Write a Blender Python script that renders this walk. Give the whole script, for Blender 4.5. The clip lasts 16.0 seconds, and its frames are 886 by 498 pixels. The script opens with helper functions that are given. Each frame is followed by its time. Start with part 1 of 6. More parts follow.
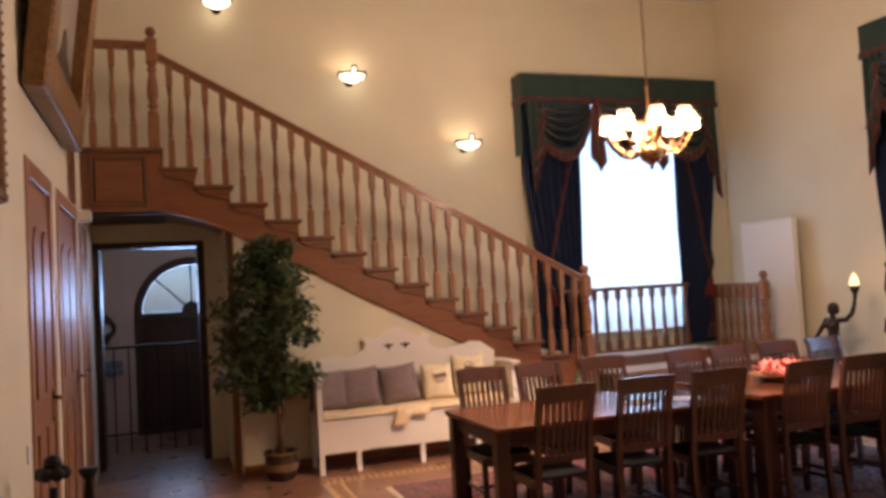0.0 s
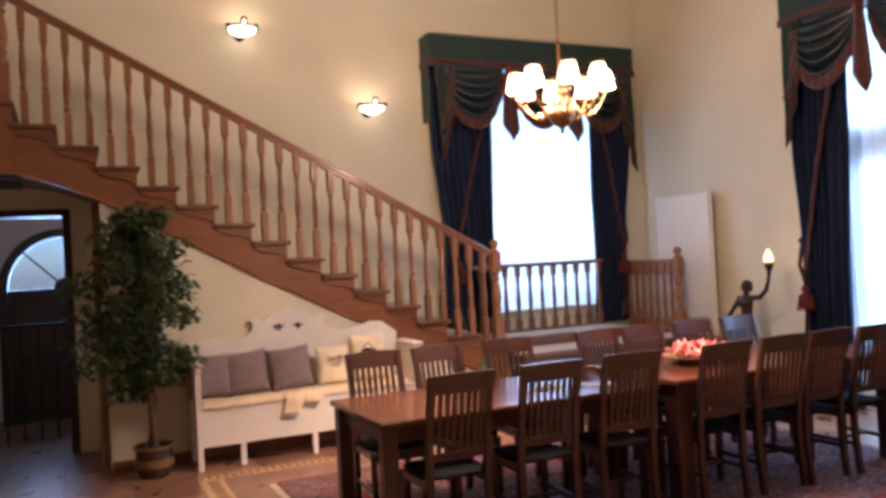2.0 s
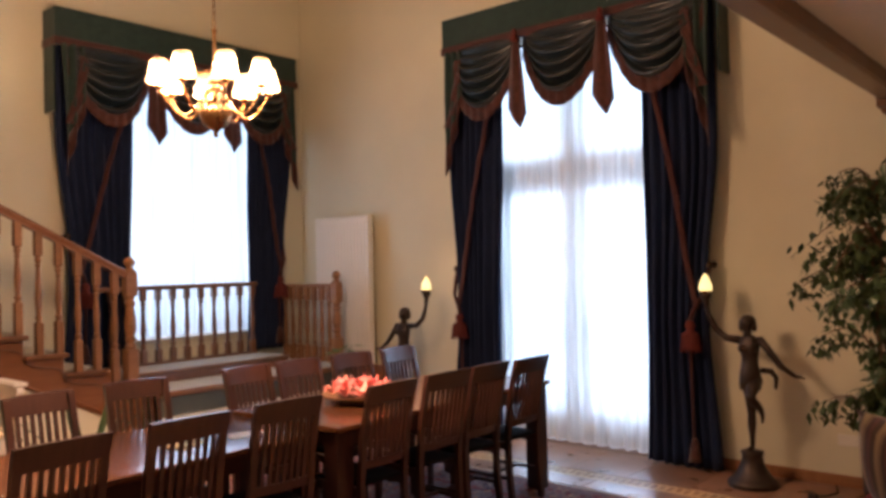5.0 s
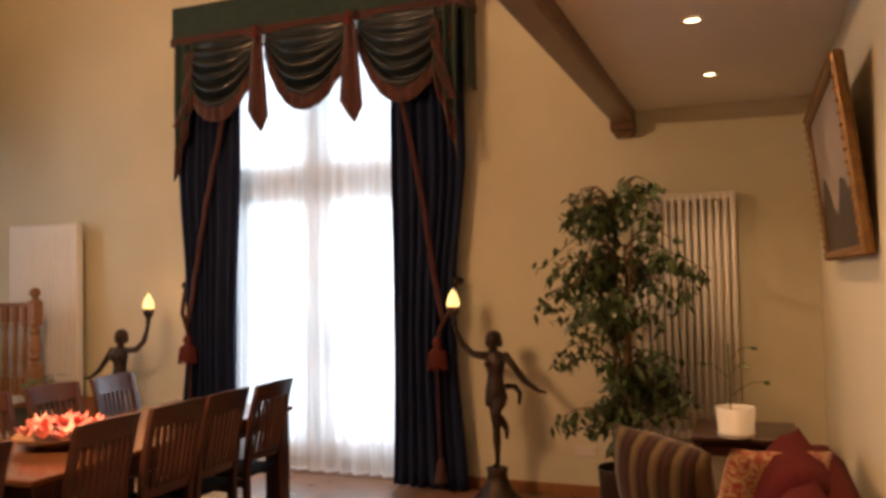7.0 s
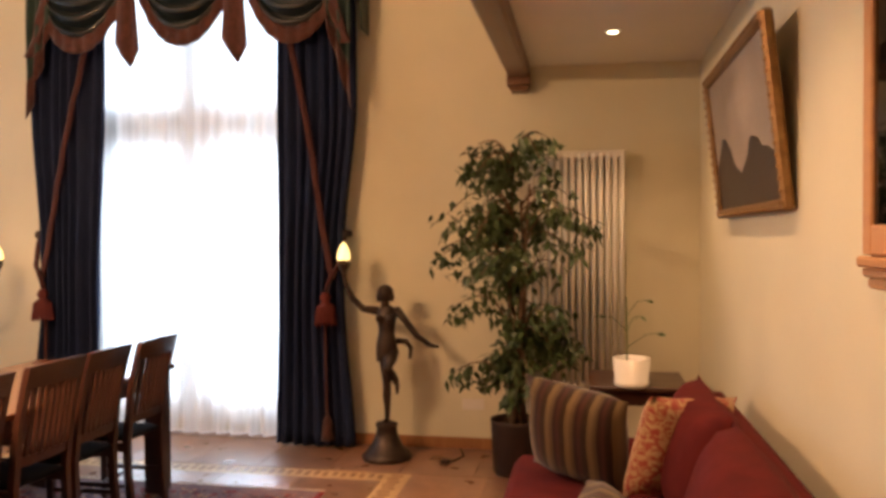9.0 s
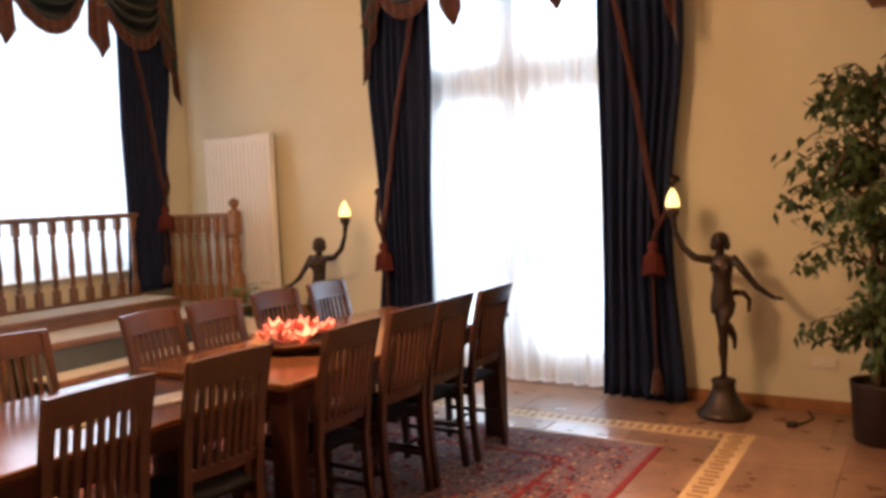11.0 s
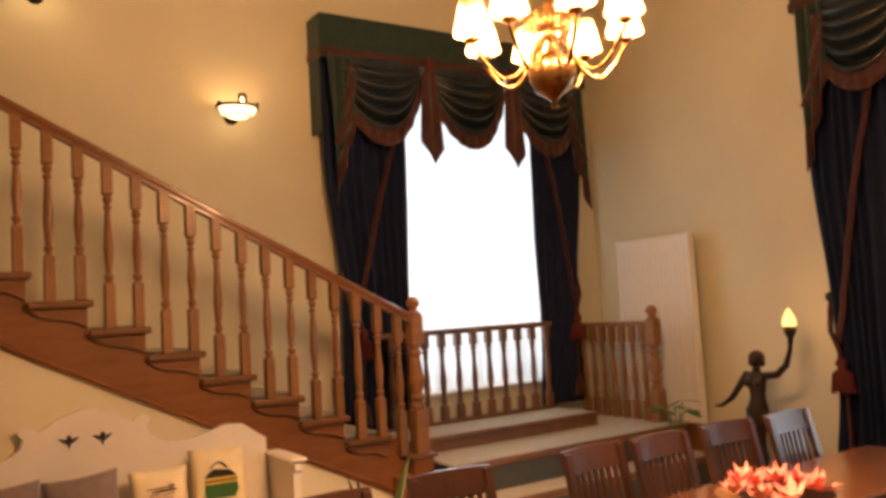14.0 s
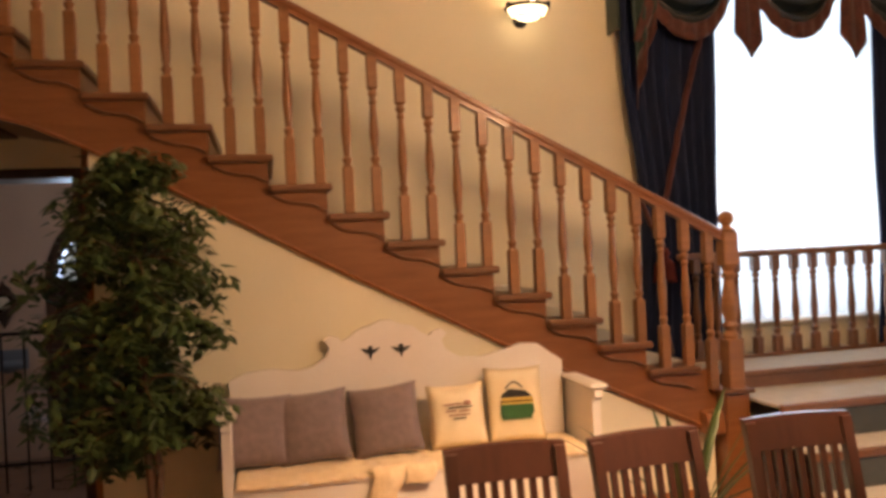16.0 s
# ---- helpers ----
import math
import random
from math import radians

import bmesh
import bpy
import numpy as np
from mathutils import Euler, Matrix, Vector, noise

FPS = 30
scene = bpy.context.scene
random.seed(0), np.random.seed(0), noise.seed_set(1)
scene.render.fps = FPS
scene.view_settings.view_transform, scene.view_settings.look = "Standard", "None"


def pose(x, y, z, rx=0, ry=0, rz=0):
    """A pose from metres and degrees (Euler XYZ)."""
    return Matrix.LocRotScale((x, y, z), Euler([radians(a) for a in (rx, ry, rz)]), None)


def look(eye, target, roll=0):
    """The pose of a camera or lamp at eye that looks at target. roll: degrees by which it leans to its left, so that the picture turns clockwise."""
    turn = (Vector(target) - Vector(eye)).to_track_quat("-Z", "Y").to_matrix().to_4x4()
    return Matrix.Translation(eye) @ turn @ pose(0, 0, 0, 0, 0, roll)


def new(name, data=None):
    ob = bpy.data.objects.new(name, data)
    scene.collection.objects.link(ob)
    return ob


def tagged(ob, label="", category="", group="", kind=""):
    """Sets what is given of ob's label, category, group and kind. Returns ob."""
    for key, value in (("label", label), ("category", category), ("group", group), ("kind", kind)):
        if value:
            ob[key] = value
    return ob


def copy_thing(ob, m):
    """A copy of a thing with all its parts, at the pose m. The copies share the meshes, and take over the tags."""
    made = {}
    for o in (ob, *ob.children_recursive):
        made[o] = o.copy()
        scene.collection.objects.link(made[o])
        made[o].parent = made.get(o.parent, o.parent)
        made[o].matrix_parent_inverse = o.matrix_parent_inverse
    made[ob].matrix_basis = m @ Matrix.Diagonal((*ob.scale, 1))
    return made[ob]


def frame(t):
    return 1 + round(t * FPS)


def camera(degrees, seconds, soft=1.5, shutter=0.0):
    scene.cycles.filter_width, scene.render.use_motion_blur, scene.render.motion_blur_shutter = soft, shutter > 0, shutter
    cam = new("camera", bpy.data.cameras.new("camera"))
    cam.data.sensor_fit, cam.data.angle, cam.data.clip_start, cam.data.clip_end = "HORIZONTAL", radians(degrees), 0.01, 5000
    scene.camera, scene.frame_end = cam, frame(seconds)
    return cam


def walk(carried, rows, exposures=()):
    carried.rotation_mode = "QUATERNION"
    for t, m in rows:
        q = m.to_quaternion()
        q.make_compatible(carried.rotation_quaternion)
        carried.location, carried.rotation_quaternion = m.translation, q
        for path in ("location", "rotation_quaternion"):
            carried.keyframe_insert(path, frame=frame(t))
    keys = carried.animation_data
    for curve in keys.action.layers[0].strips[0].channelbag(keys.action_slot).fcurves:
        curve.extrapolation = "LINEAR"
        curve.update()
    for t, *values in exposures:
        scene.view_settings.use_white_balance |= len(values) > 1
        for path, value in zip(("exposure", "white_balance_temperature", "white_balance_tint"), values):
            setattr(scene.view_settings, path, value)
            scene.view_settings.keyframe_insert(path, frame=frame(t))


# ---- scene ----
cam = camera(58.1, 16.0, soft=3.5)
PATH = [
    (0, (0.593, 0.137, 1.616), (1.258, 2.021, 1.708), -3.2),
    (0.5, (0.677, 0.261, 1.58), (1.352, 2.143, 1.629), -1.2),
    (1, (0.796, 0.397, 1.577), (1.487, 2.273, 1.611), -0.1),
    (1.5, (0.917, 0.507, 1.573), (1.652, 2.367, 1.571), -2.5),
    (2, (0.997, 0.635, 1.593), (1.841, 2.448, 1.616), -3.0),
    (2.5, (1.029, 0.778, 1.603), (2.03, 2.51, 1.629), -2.7),
    (3, (1.08, 0.889, 1.606), (2.203, 2.545, 1.629), -1.9),
    (3.2, (1.122, 0.942, 1.604), (2.279, 2.573, 1.632), -1.7),
    (5.3, (1.443, 1.301, 1.647), (3.043, 2.502, 1.687), -1.2),
    (5.5, (1.464, 1.363, 1.637), (3.115, 2.491, 1.683), -1.1),
    (6, (1.515, 1.407, 1.639), (3.247, 2.405, 1.7), -1.2),
    (6.5, (1.629, 1.518, 1.619), (3.431, 2.383, 1.691), -1.3),
    (7, (1.716, 1.557, 1.608), (3.581, 2.277, 1.679), -1.1),
    (7.5, (1.742, 1.622, 1.617), (3.668, 2.153, 1.698), -0.5),
    (8, (1.765, 1.742, 1.619), (3.739, 2.051, 1.704), -0.3),
    (8.2, (1.75, 1.791, 1.616), (3.733, 2.046, 1.673), -0.0),
    (10.3, (1.782, 2.027, 1.496), (3.627, 2.752, 1.235), -1.9),
    (10.5, (1.781, 2.065, 1.506), (3.593, 2.878, 1.274), -2.2),
    (11, (1.806, 2.153, 1.545), (3.513, 3.186, 1.407), -2.4),
    (11.5, (1.806, 2.261, 1.557), (3.375, 3.501, 1.507), -2.0),
    (12, (1.803, 2.366, 1.59), (3.257, 3.739, 1.594), -2.3),
    (12.5, (1.832, 2.509, 1.61), (3.219, 3.949, 1.642), -2.8),
    (13, (1.83, 2.658, 1.629), (3.148, 4.162, 1.679), -3.4),
    (13.5, (1.891, 2.735, 1.613), (3.089, 4.333, 1.706), -3.9),
    (14, (2.021, 2.824, 1.664), (3.095, 4.504, 1.811), -3.4),
    (14.5, (2.069, 2.944, 1.617), (2.963, 4.722, 1.815), -3.7),
    (15, (2.087, 3.075, 1.602), (2.83, 4.925, 1.764), -4.1),
    (15.5, (2.07, 3.204, 1.625), (2.694, 5.101, 1.725), -4.2),
    (16, (2.089, 3.286, 1.607), (2.523, 5.239, 1.606), -2.7),
]

walk(cam, [(t, look(eye, target, roll)) for t, eye, target, roll in PATH],
     exposures=[(0.0, 0.36, 5050, 14), (1.5, 0.53, 4800, 14), (2.2, 0.52, 4650, 15), (3.0, 0.33, 4550, 15), (5.5, 0.14, 5950, 16), (6.5, 0.14, 6700, 16), (8.2, 0.50, 6300, 16),
                (10.4, 0.84, 6300, 14), (11.0, 0.58, 6200, 14), (12.0, -0.20, 7000, 16), (12.6, -0.36, 7700, 17), (13.0, 0.24, 8000, 17), (13.5, 0.28, 8000, 17), (14.0, 0.15, 7500, 18), (14.6, -0.10, 6600, 17), (15.5, 0.30, 6050, 14), (16.0, 0.45, 6300, 15)])

# ---------------------------------------------------------------- light
world = bpy.data.worlds.new("sky")
scene.world = world
world.use_nodes = True
wn = world.node_tree
sky = wn.nodes.new("ShaderNodeTexSky")
sky.sky_type, sky.sun_disc = "NISHITA", False
sky.sun_elevation, sky.sun_rotation = radians(35), radians(70)
wn.links.new(sky.outputs[0], wn.nodes["Background"].inputs[0])
wn.nodes["Background"].inputs[1].default_value = 0.10


def area_lamp(name, m, power, color, wide, high):
    data = bpy.data.lights.new(name, "AREA")
    data.energy, data.color, data.shape, data.size, data.size_y = power, color, "RECTANGLE", wide, high
    new(name, data).matrix_world = m


def point_lamp(name, place, power, color, radius):
    data = bpy.data.lights.new(name, "POINT")
    data.energy, data.color, data.shadow_soft_size = power, color, radius
    new(name, data).location = place


def spot_lamp(name, place, power, color, degrees):
    data = bpy.data.lights.new(name, "SPOT")
    data.energy, data.color, data.shadow_soft_size, data.spot_size, data.spot_blend = power, color, 0.03, radians(degrees), 0.8
    new(name, data).location = place


WARM = (1.0, 0.58, 0.29)
DAY = (0.75, 0.88, 1.0)
# daylight in the two window openings
area_lamp("daylight_north", pose(6.05, 9.02, 2.35, -90, 0, 0), 88, DAY, 2.1, 3.0)
area_lamp("daylight_east", pose(7.98, 4.96, 1.9, 90, 0, 90), 165, (0.70, 0.86, 1.0), 2.0, 3.7)
area_lamp("daylight_porch", pose(0.92, 11.2, 1.8, -90, 0, 0), 46, DAY, 1.3, 0.8)
# the lamps that are lit: chandelier, wall sconces, torches, ceiling spots
CHANDELIER = (3.94, 5.01, 2.50)
SCONCES = ((1.22, 8.62, 4.63), (2.60, 8.62, 3.905), (3.905, 8.62, 3.18))
SPOTS = ((6.60, 1.75, 2.77), (5.51, 1.775, 2.77), (4.42, 1.78, 2.77), (3.33, 1.78, 2.77))
for k in range(8):
    a = radians(22 + 45 * k)
    point_lamp("chandelier_bulb_light", (3.94 + 0.292 * math.cos(a), 5.01 + 0.292 * math.sin(a), 2.706), 76, WARM, 0.012)
for at in SCONCES:
    point_lamp("sconce_light", (at[0], at[1] - 0.17, at[2] + 0.03), 1.7, WARM, 0.05)
for at in SPOTS:
    spot_lamp("ceiling_spot_light", (at[0], at[1], at[2] - 0.02), 32, WARM, 112)
point_lamp("torch_light", (7.1, 6.28, 1.44), 1.5, WARM, 0.03)
point_lamp("torch_light", (7.18, 3.6, 1.45), 1.5, WARM, 0.03)

# ---------------------------------------------------------------- materials
def surf(name, c1, c2, rough=0.5, scale=6.0, stretch=(1, 1, 1), bump=0.15, bscale=90.0, metal=0.0, spec=0.4,
         vary=0.0, fine=0.35, sheen=0.0, coat=0.0, emit=None, power=0.0):
    m = bpy.data.materials.new(name)
    m.use_nodes = True
    nt = m.node_tree
    n, l = nt.nodes, nt.links
    b = n["Principled BSDF"]
    tc, mp = n.new("ShaderNodeTexCoord"), n.new("ShaderNodeMapping")
    mp.inputs["Scale"].default_value = stretch
    l.new(tc.outputs["Object"], mp.inputs[0])
    big, small = n.new("ShaderNodeTexNoise"), n.new("ShaderNodeTexNoise")
    big.inputs["Scale"].default_value, big.inputs["Detail"].default_value = scale, 5
    small.inputs["Scale"].default_value, small.inputs["Detail"].default_value = bscale, 3
    l.new(mp.outputs[0], big.inputs["Vector"])
    l.new(mp.outputs[0], small.inputs["Vector"])
    mix = n.new("ShaderNodeMix")
    mix.data_type = "FLOAT"
    mix.inputs[0].default_value = fine
    l.new(big.outputs[0], mix.inputs[2])
    l.new(small.outputs[0], mix.inputs[3])
    ramp = n.new("ShaderNodeValToRGB")
    ramp.color_ramp.elements[0].position, ramp.color_ramp.elements[1].position = 0.32, 0.68
    ramp.color_ramp.elements[0].color, ramp.color_ramp.elements[1].color = (*c1, 1), (*c2, 1)
    l.new(mix.outputs[0], ramp.inputs[0])
    col = ramp.outputs[0]
    if vary:
        info, mr, hsv = n.new("ShaderNodeObjectInfo"), n.new("ShaderNodeMapRange"), n.new("ShaderNodeHueSaturation")
        mr.inputs[3].default_value, mr.inputs[4].default_value = 1 - vary, 1 + vary
        l.new(info.outputs["Random"], mr.inputs[0])
        l.new(mr.outputs[0], hsv.inputs["Value"])
        l.new(col, hsv.inputs["Color"])
        col = hsv.outputs[0]
    l.new(col, b.inputs["Base Color"])
    rr = n.new("ShaderNodeMapRange")
    rr.inputs[3].default_value, rr.inputs[4].default_value = max(0.02, rough - 0.09), min(1, rough + 0.09)
    l.new(big.outputs[0], rr.inputs[0])
    l.new(rr.outputs[0], b.inputs["Roughness"])
    b.inputs["Metallic"].default_value = metal
    b.inputs["Specular IOR Level"].default_value = spec
    b.inputs["Sheen Weight"].default_value = sheen
    b.inputs["Coat Weight"].default_value = coat
    b.inputs["Coat Roughness"].default_value = 0.15
    if bump:
        bp = n.new("ShaderNodeBump")
        bp.inputs["Strength"].default_value, bp.inputs["Distance"].default_value = bump, 0.01
        l.new(mix.outputs[0], bp.inputs["Height"])
        l.new(bp.outputs[0], b.inputs["Normal"])
    if emit:
        b.inputs["Emission Color"].default_value = (*emit, 1)
        b.inputs["Emission Strength"].default_value = power
    return m


WALL = surf("cream_wall_paint", (0.66, 0.612, 0.445), (0.72, 0.672, 0.495), 0.8, 1.6, bump=0.12, bscale=140, spec=0.25)
CEIL = surf("white_ceiling_paint", (0.72, 0.69, 0.62), (0.78, 0.75, 0.68), 0.85, 1.5, bump=0.1, bscale=120, spec=0.2)
OAK = surf("honey_oak", (0.195, 0.088, 0.033), (0.285, 0.134, 0.052), 0.44, 5, (1, 1, 7), 0.1, 45, spec=0.42, vary=0.12, coat=0.06)
OAK_X = surf("honey_oak_flat", (0.168, 0.062, 0.021), (0.235, 0.096, 0.035), 0.38, 4, (1, 4, 8), 0.1, 45, spec=0.45, vary=0.1, coat=0.15)
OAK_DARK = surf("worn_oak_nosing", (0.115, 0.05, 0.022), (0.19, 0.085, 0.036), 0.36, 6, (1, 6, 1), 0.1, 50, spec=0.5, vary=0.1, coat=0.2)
DOOR_OAK = surf("orange_oak_door", (0.25, 0.105, 0.038), (0.34, 0.160, 0.062), 0.52, 4, (6, 6, 1), 0.08, 40, spec=0.4, vary=0.06, coat=0.05)
PINE = surf("pine_cabinet", (0.52, 0.25, 0.10), (0.63, 0.34, 0.15), 0.4, 3, (1, 9, 9), 0.08, 35, spec=0.4, coat=0.2)
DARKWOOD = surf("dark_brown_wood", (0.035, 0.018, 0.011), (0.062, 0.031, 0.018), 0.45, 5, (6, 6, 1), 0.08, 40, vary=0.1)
MAHOG = surf("dark_mahogany", (0.031, 0.0115, 0.0075), (0.056, 0.020, 0.012), 0.34, 5, (5, 1, 1), 0.0, 50, spec=0.5, vary=0.15, coat=0.25, fine=0.2)
TABLETOP = surf("polished_table_wood", (0.10, 0.036, 0.015), (0.17, 0.066, 0.027), 0.2, 4, (1, 9, 1), 0.04, 60, spec=0.5, coat=0.5)
SEATPAD = surf("black_leather_seat", (0.008, 0.008, 0.010), (0.014, 0.014, 0.017), 0.8, 8, bump=0.2, bscale=150, spec=0.08)
WHITEPAINT = surf("cream_white_bench_paint", (0.74, 0.69, 0.62), (0.80, 0.76, 0.69), 0.45, 3, bump=0.06, bscale=80)
RADWHITE = surf("white_enamel", (0.76, 0.72, 0.63), (0.80, 0.76, 0.68), 0.35, 3, bump=0.02)
PORCHWALL = surf("faded_rose_plaster", (0.56, 0.40, 0.33), (0.64, 0.47, 0.39), 0.85, 2.2, bump=0.12, bscale=120, spec=0.2)
WINWHITE = surf("white_window_paint", (0.66, 0.62, 0.55), (0.72, 0.68, 0.61), 0.45, 3, bump=0.04)
VELVET = surf("navy_velvet", (0.009, 0.015, 0.042), (0.018, 0.028, 0.066), 0.8, 5, (6, 6, 1), 0.2, 120, spec=0.15)
GREEN = surf("dark_green_damask", (0.016, 0.034, 0.030), (0.030, 0.055, 0.046), 0.7, 22, bump=0.15, bscale=120, spec=0.2, sheen=0.15)
RUST = surf("rust_brown_trim", (0.040, 0.016, 0.014), (0.095, 0.034, 0.026), 0.75, 26, bump=0.25, bscale=140, spec=0.2, sheen=0.2)
MAROON = surf("maroon_ribbon", (0.034, 0.010, 0.010), (0.075, 0.022, 0.019), 0.75, 26, bump=0.25, bscale=140, spec=0.2, sheen=0.15)
SATIN = surf("dark_satin_swag", (0.006, 0.011, 0.014), (0.016, 0.026, 0.031), 0.33, 18, bump=0.06, bscale=120, spec=0.6)
TASSEL = surf("dark_red_tassel", (0.085, 0.018, 0.016), (0.15, 0.032, 0.026), 0.8, 20, (9, 9, 1), 0.3, 90, spec=0.2)
BRONZE = surf("dark_bronze", (0.034, 0.022, 0.016), (0.068, 0.045, 0.033), 0.42, 9, bump=0.15, bscale=60, metal=0.55, spec=0.4)
IRON = surf("black_iron", (0.012, 0.011, 0.011), (0.025, 0.023, 0.022), 0.5, 12, bump=0.2, bscale=70, metal=0.5)
BRASS = surf("polished_brass", (0.20, 0.108, 0.040), (0.30, 0.17, 0.064), 0.28, 9, bump=0.03, metal=1.0)
GILT = surf("gilded_frame", (0.17, 0.088, 0.030), (0.31, 0.175, 0.060), 0.42, 25, bump=0.35, bscale=70, metal=0.5)
CANVAS_D = surf("dark_oil_paint", (0.022, 0.016, 0.012), (0.06, 0.042, 0.028), 0.45, 5, bump=0.15, bscale=70)
CANVAS_L = surf("pale_oil_sky", (0.26, 0.22, 0.18), (0.38, 0.32, 0.26), 0.45, 4, bump=0.12, bscale=70)
CARPET = surf("grey_beige_carpet", (0.36, 0.34, 0.28), (0.46, 0.43, 0.36), 0.95, 14, bump=0.4, bscale=220, spec=0.1, sheen=0.1)
RISER = surf("dark_green_riser", (0.045, 0.05, 0.045), (0.07, 0.075, 0.065), 0.6, 8)
TILE = surf("brown_stone_tile", (0.165, 0.082, 0.049), (0.310, 0.168, 0.104), 0.30, 7.0, bump=0.02, bscale=26, spec=0.6, vary=0.16, fine=0.25, coat=0.12)
GROUT = surf("tile_grout", (0.17, 0.095, 0.06), (0.23, 0.135, 0.088), 0.8, 20)
MOS_L = surf("cream_mosaic", (0.42, 0.27, 0.13), (0.54, 0.37, 0.19), 0.4, 10, bump=0.05, vary=0.12)
MOS_D = surf("brown_mosaic", (0.20, 0.10, 0.05), (0.28, 0.15, 0.075), 0.4, 10, bump=0.05, vary=0.12)
SHEEP = surf("sheepskin", (0.70, 0.55, 0.33), (0.82, 0.68, 0.45), 0.95, 18, bump=0.9, bscale=70, spec=0.1, sheen=0.3)
MAUVE = surf("grey_mauve_cushion", (0.20, 0.155, 0.155), (0.27, 0.21, 0.205), 0.9, 26, bump=0.3, bscale=260, spec=0.1, sheen=0.2)
CREAMCLOTH = surf("cream_cotton", (0.76, 0.66, 0.44), (0.84, 0.74, 0.52), 0.9, 9, bump=0.2, bscale=200, spec=0.1)
REDCLOTH = surf("wine_red_upholstery", (0.075, 0.010, 0.010), (0.118, 0.017, 0.016), 0.9, 9, bump=0.3, bscale=240, spec=0.1)
INK_G = surf("green_print", (0.03, 0.10, 0.03), (0.05, 0.15, 0.05), 0.9)
INK_K = surf("black_print", (0.02, 0.02, 0.02), (0.04, 0.04, 0.035), 0.9)
INK_Y = surf("yellow_print", (0.6, 0.42, 0.08), (0.7, 0.5, 0.12), 0.9)
INK_R = surf("faded_red_print", (0.35, 0.18, 0.13), (0.5, 0.3, 0.2), 0.9)
LEAF = surf("ficus_leaf", (0.028, 0.052, 0.016), (0.072, 0.115, 0.034), 0.40, 9, bump=0.05, spec=0.45)
LEAF2 = surf("bright_leaf", (0.035, 0.10, 0.02), (0.07, 0.16, 0.03), 0.4, 9, bump=0.05, spec=0.45)
BARK = surf("thin_bark", (0.10, 0.055, 0.03), (0.19, 0.115, 0.065), 0.8, 12, (1, 1, 4), 0.4, 60)
SOIL = surf("potting_soil", (0.018, 0.012, 0.008), (0.04, 0.028, 0.02), 0.95, 30, bump=0.8)
CERAM = surf("dark_glazed_pot", (0.035, 0.018, 0.012), (0.06, 0.032, 0.02), 0.25, 9, coat=0.4)
CERAM_G = surf("ochre_pot_pattern", (0.15, 0.085, 0.035), (0.24, 0.15, 0.06), 0.35, 40)
PLASTIC = surf("dark_plastic_pot", (0.018, 0.009, 0.007), (0.032, 0.016, 0.012), 0.6, 9)
WHITECER = surf("white_ceramic", (0.76, 0.72, 0.64), (0.82, 0.78, 0.70), 0.25, 6, bump=0.02)
SWITCH = surf("white_plastic", (0.72, 0.68, 0.60), (0.78, 0.74, 0.66), 0.4, 6, bump=0.02)
RUGBASE = surf("rug_edge_red", (0.16, 0.018, 0.022), (0.24, 0.032, 0.034), 0.95, 30, bump=0.4, bscale=200, spec=0.1)
FRINGE = surf("cream_fringe", (0.55, 0.47, 0.36), (0.66, 0.57, 0.45), 0.95, 30)
BULB = surf("lit_bulb", (0.9, 0.8, 0.6), (0.9, 0.8, 0.6), 0.5, bump=0, emit=(1.0, 0.80, 0.48), power=8)
BOWL = surf("lit_glass_bowl", (0.9, 0.8, 0.6), (0.9, 0.8, 0.6), 0.3, bump=0, emit=(1.0, 0.74, 0.40), power=3.0)
SHADE = surf("lit_fabric_shade", (0.40, 0.27, 0.14), (0.48, 0.34, 0.19), 0.8, 30, bump=0, emit=(1.0, 0.66, 0.32), power=0.2)
SHADE.node_tree.nodes["Principled BSDF"].inputs["Alpha"].default_value = 0.42      # thin cloth lets light through
FLAME = surf("lit_flame_glass", (0.9, 0.8, 0.5), (0.9, 0.8, 0.5), 0.4, bump=0, emit=(1.0, 0.72, 0.24), power=1.35)
FLOWER = surf("pink_silk_petal", (0.82, 0.16, 0.15), (0.92, 0.32, 0.28), 0.7, 14, bump=0.1, sheen=0.2)
FLOWER_L = surf("pale_pink_petal", (0.88, 0.30, 0.27), (0.92, 0.46, 0.40), 0.7, 14, bump=0.1)
BASKET = surf("woven_bowl", (0.17, 0.09, 0.04), (0.27, 0.15, 0.065), 0.7, 30, bump=0.5, bscale=90)
PAPER = surf("printed_paper", (0.62, 0.50, 0.20), (0.74, 0.62, 0.32), 0.7, 20)
PLUM = surf("plum_wool", (0.035, 0.02, 0.034), (0.07, 0.04, 0.06), 0.95, 30, bump=0.4, bscale=200, spec=0.1)
BLUEGREY = surf("blue_grey_enamel", (0.16, 0.19, 0.26), (0.22, 0.26, 0.33), 0.5, 6)


def clear(name, tint, rough=0.0, weight=0.9):
    m = bpy.data.materials.new(name)
    m.use_nodes = True
    n, l = m.node_tree.nodes, m.node_tree.links
    n.remove(n["Principled BSDF"])
    tr, gl, mx, fr = n.new("ShaderNodeBsdfTransparent"), n.new("ShaderNodeBsdfGlossy"), n.new("ShaderNodeMixShader"), n.new("ShaderNodeFresnel")
    tr.inputs[0].default_value = (*tint, 1)
    gl.inputs["Roughness"].default_value = rough
    l.new(fr.outputs[0], mx.inputs[0])
    l.new(tr.outputs[0], mx.inputs[1])
    l.new(gl.outputs[0], mx.inputs[2])
    l.new(mx.outputs[0], n["Material Output"].inputs[0])
    return m


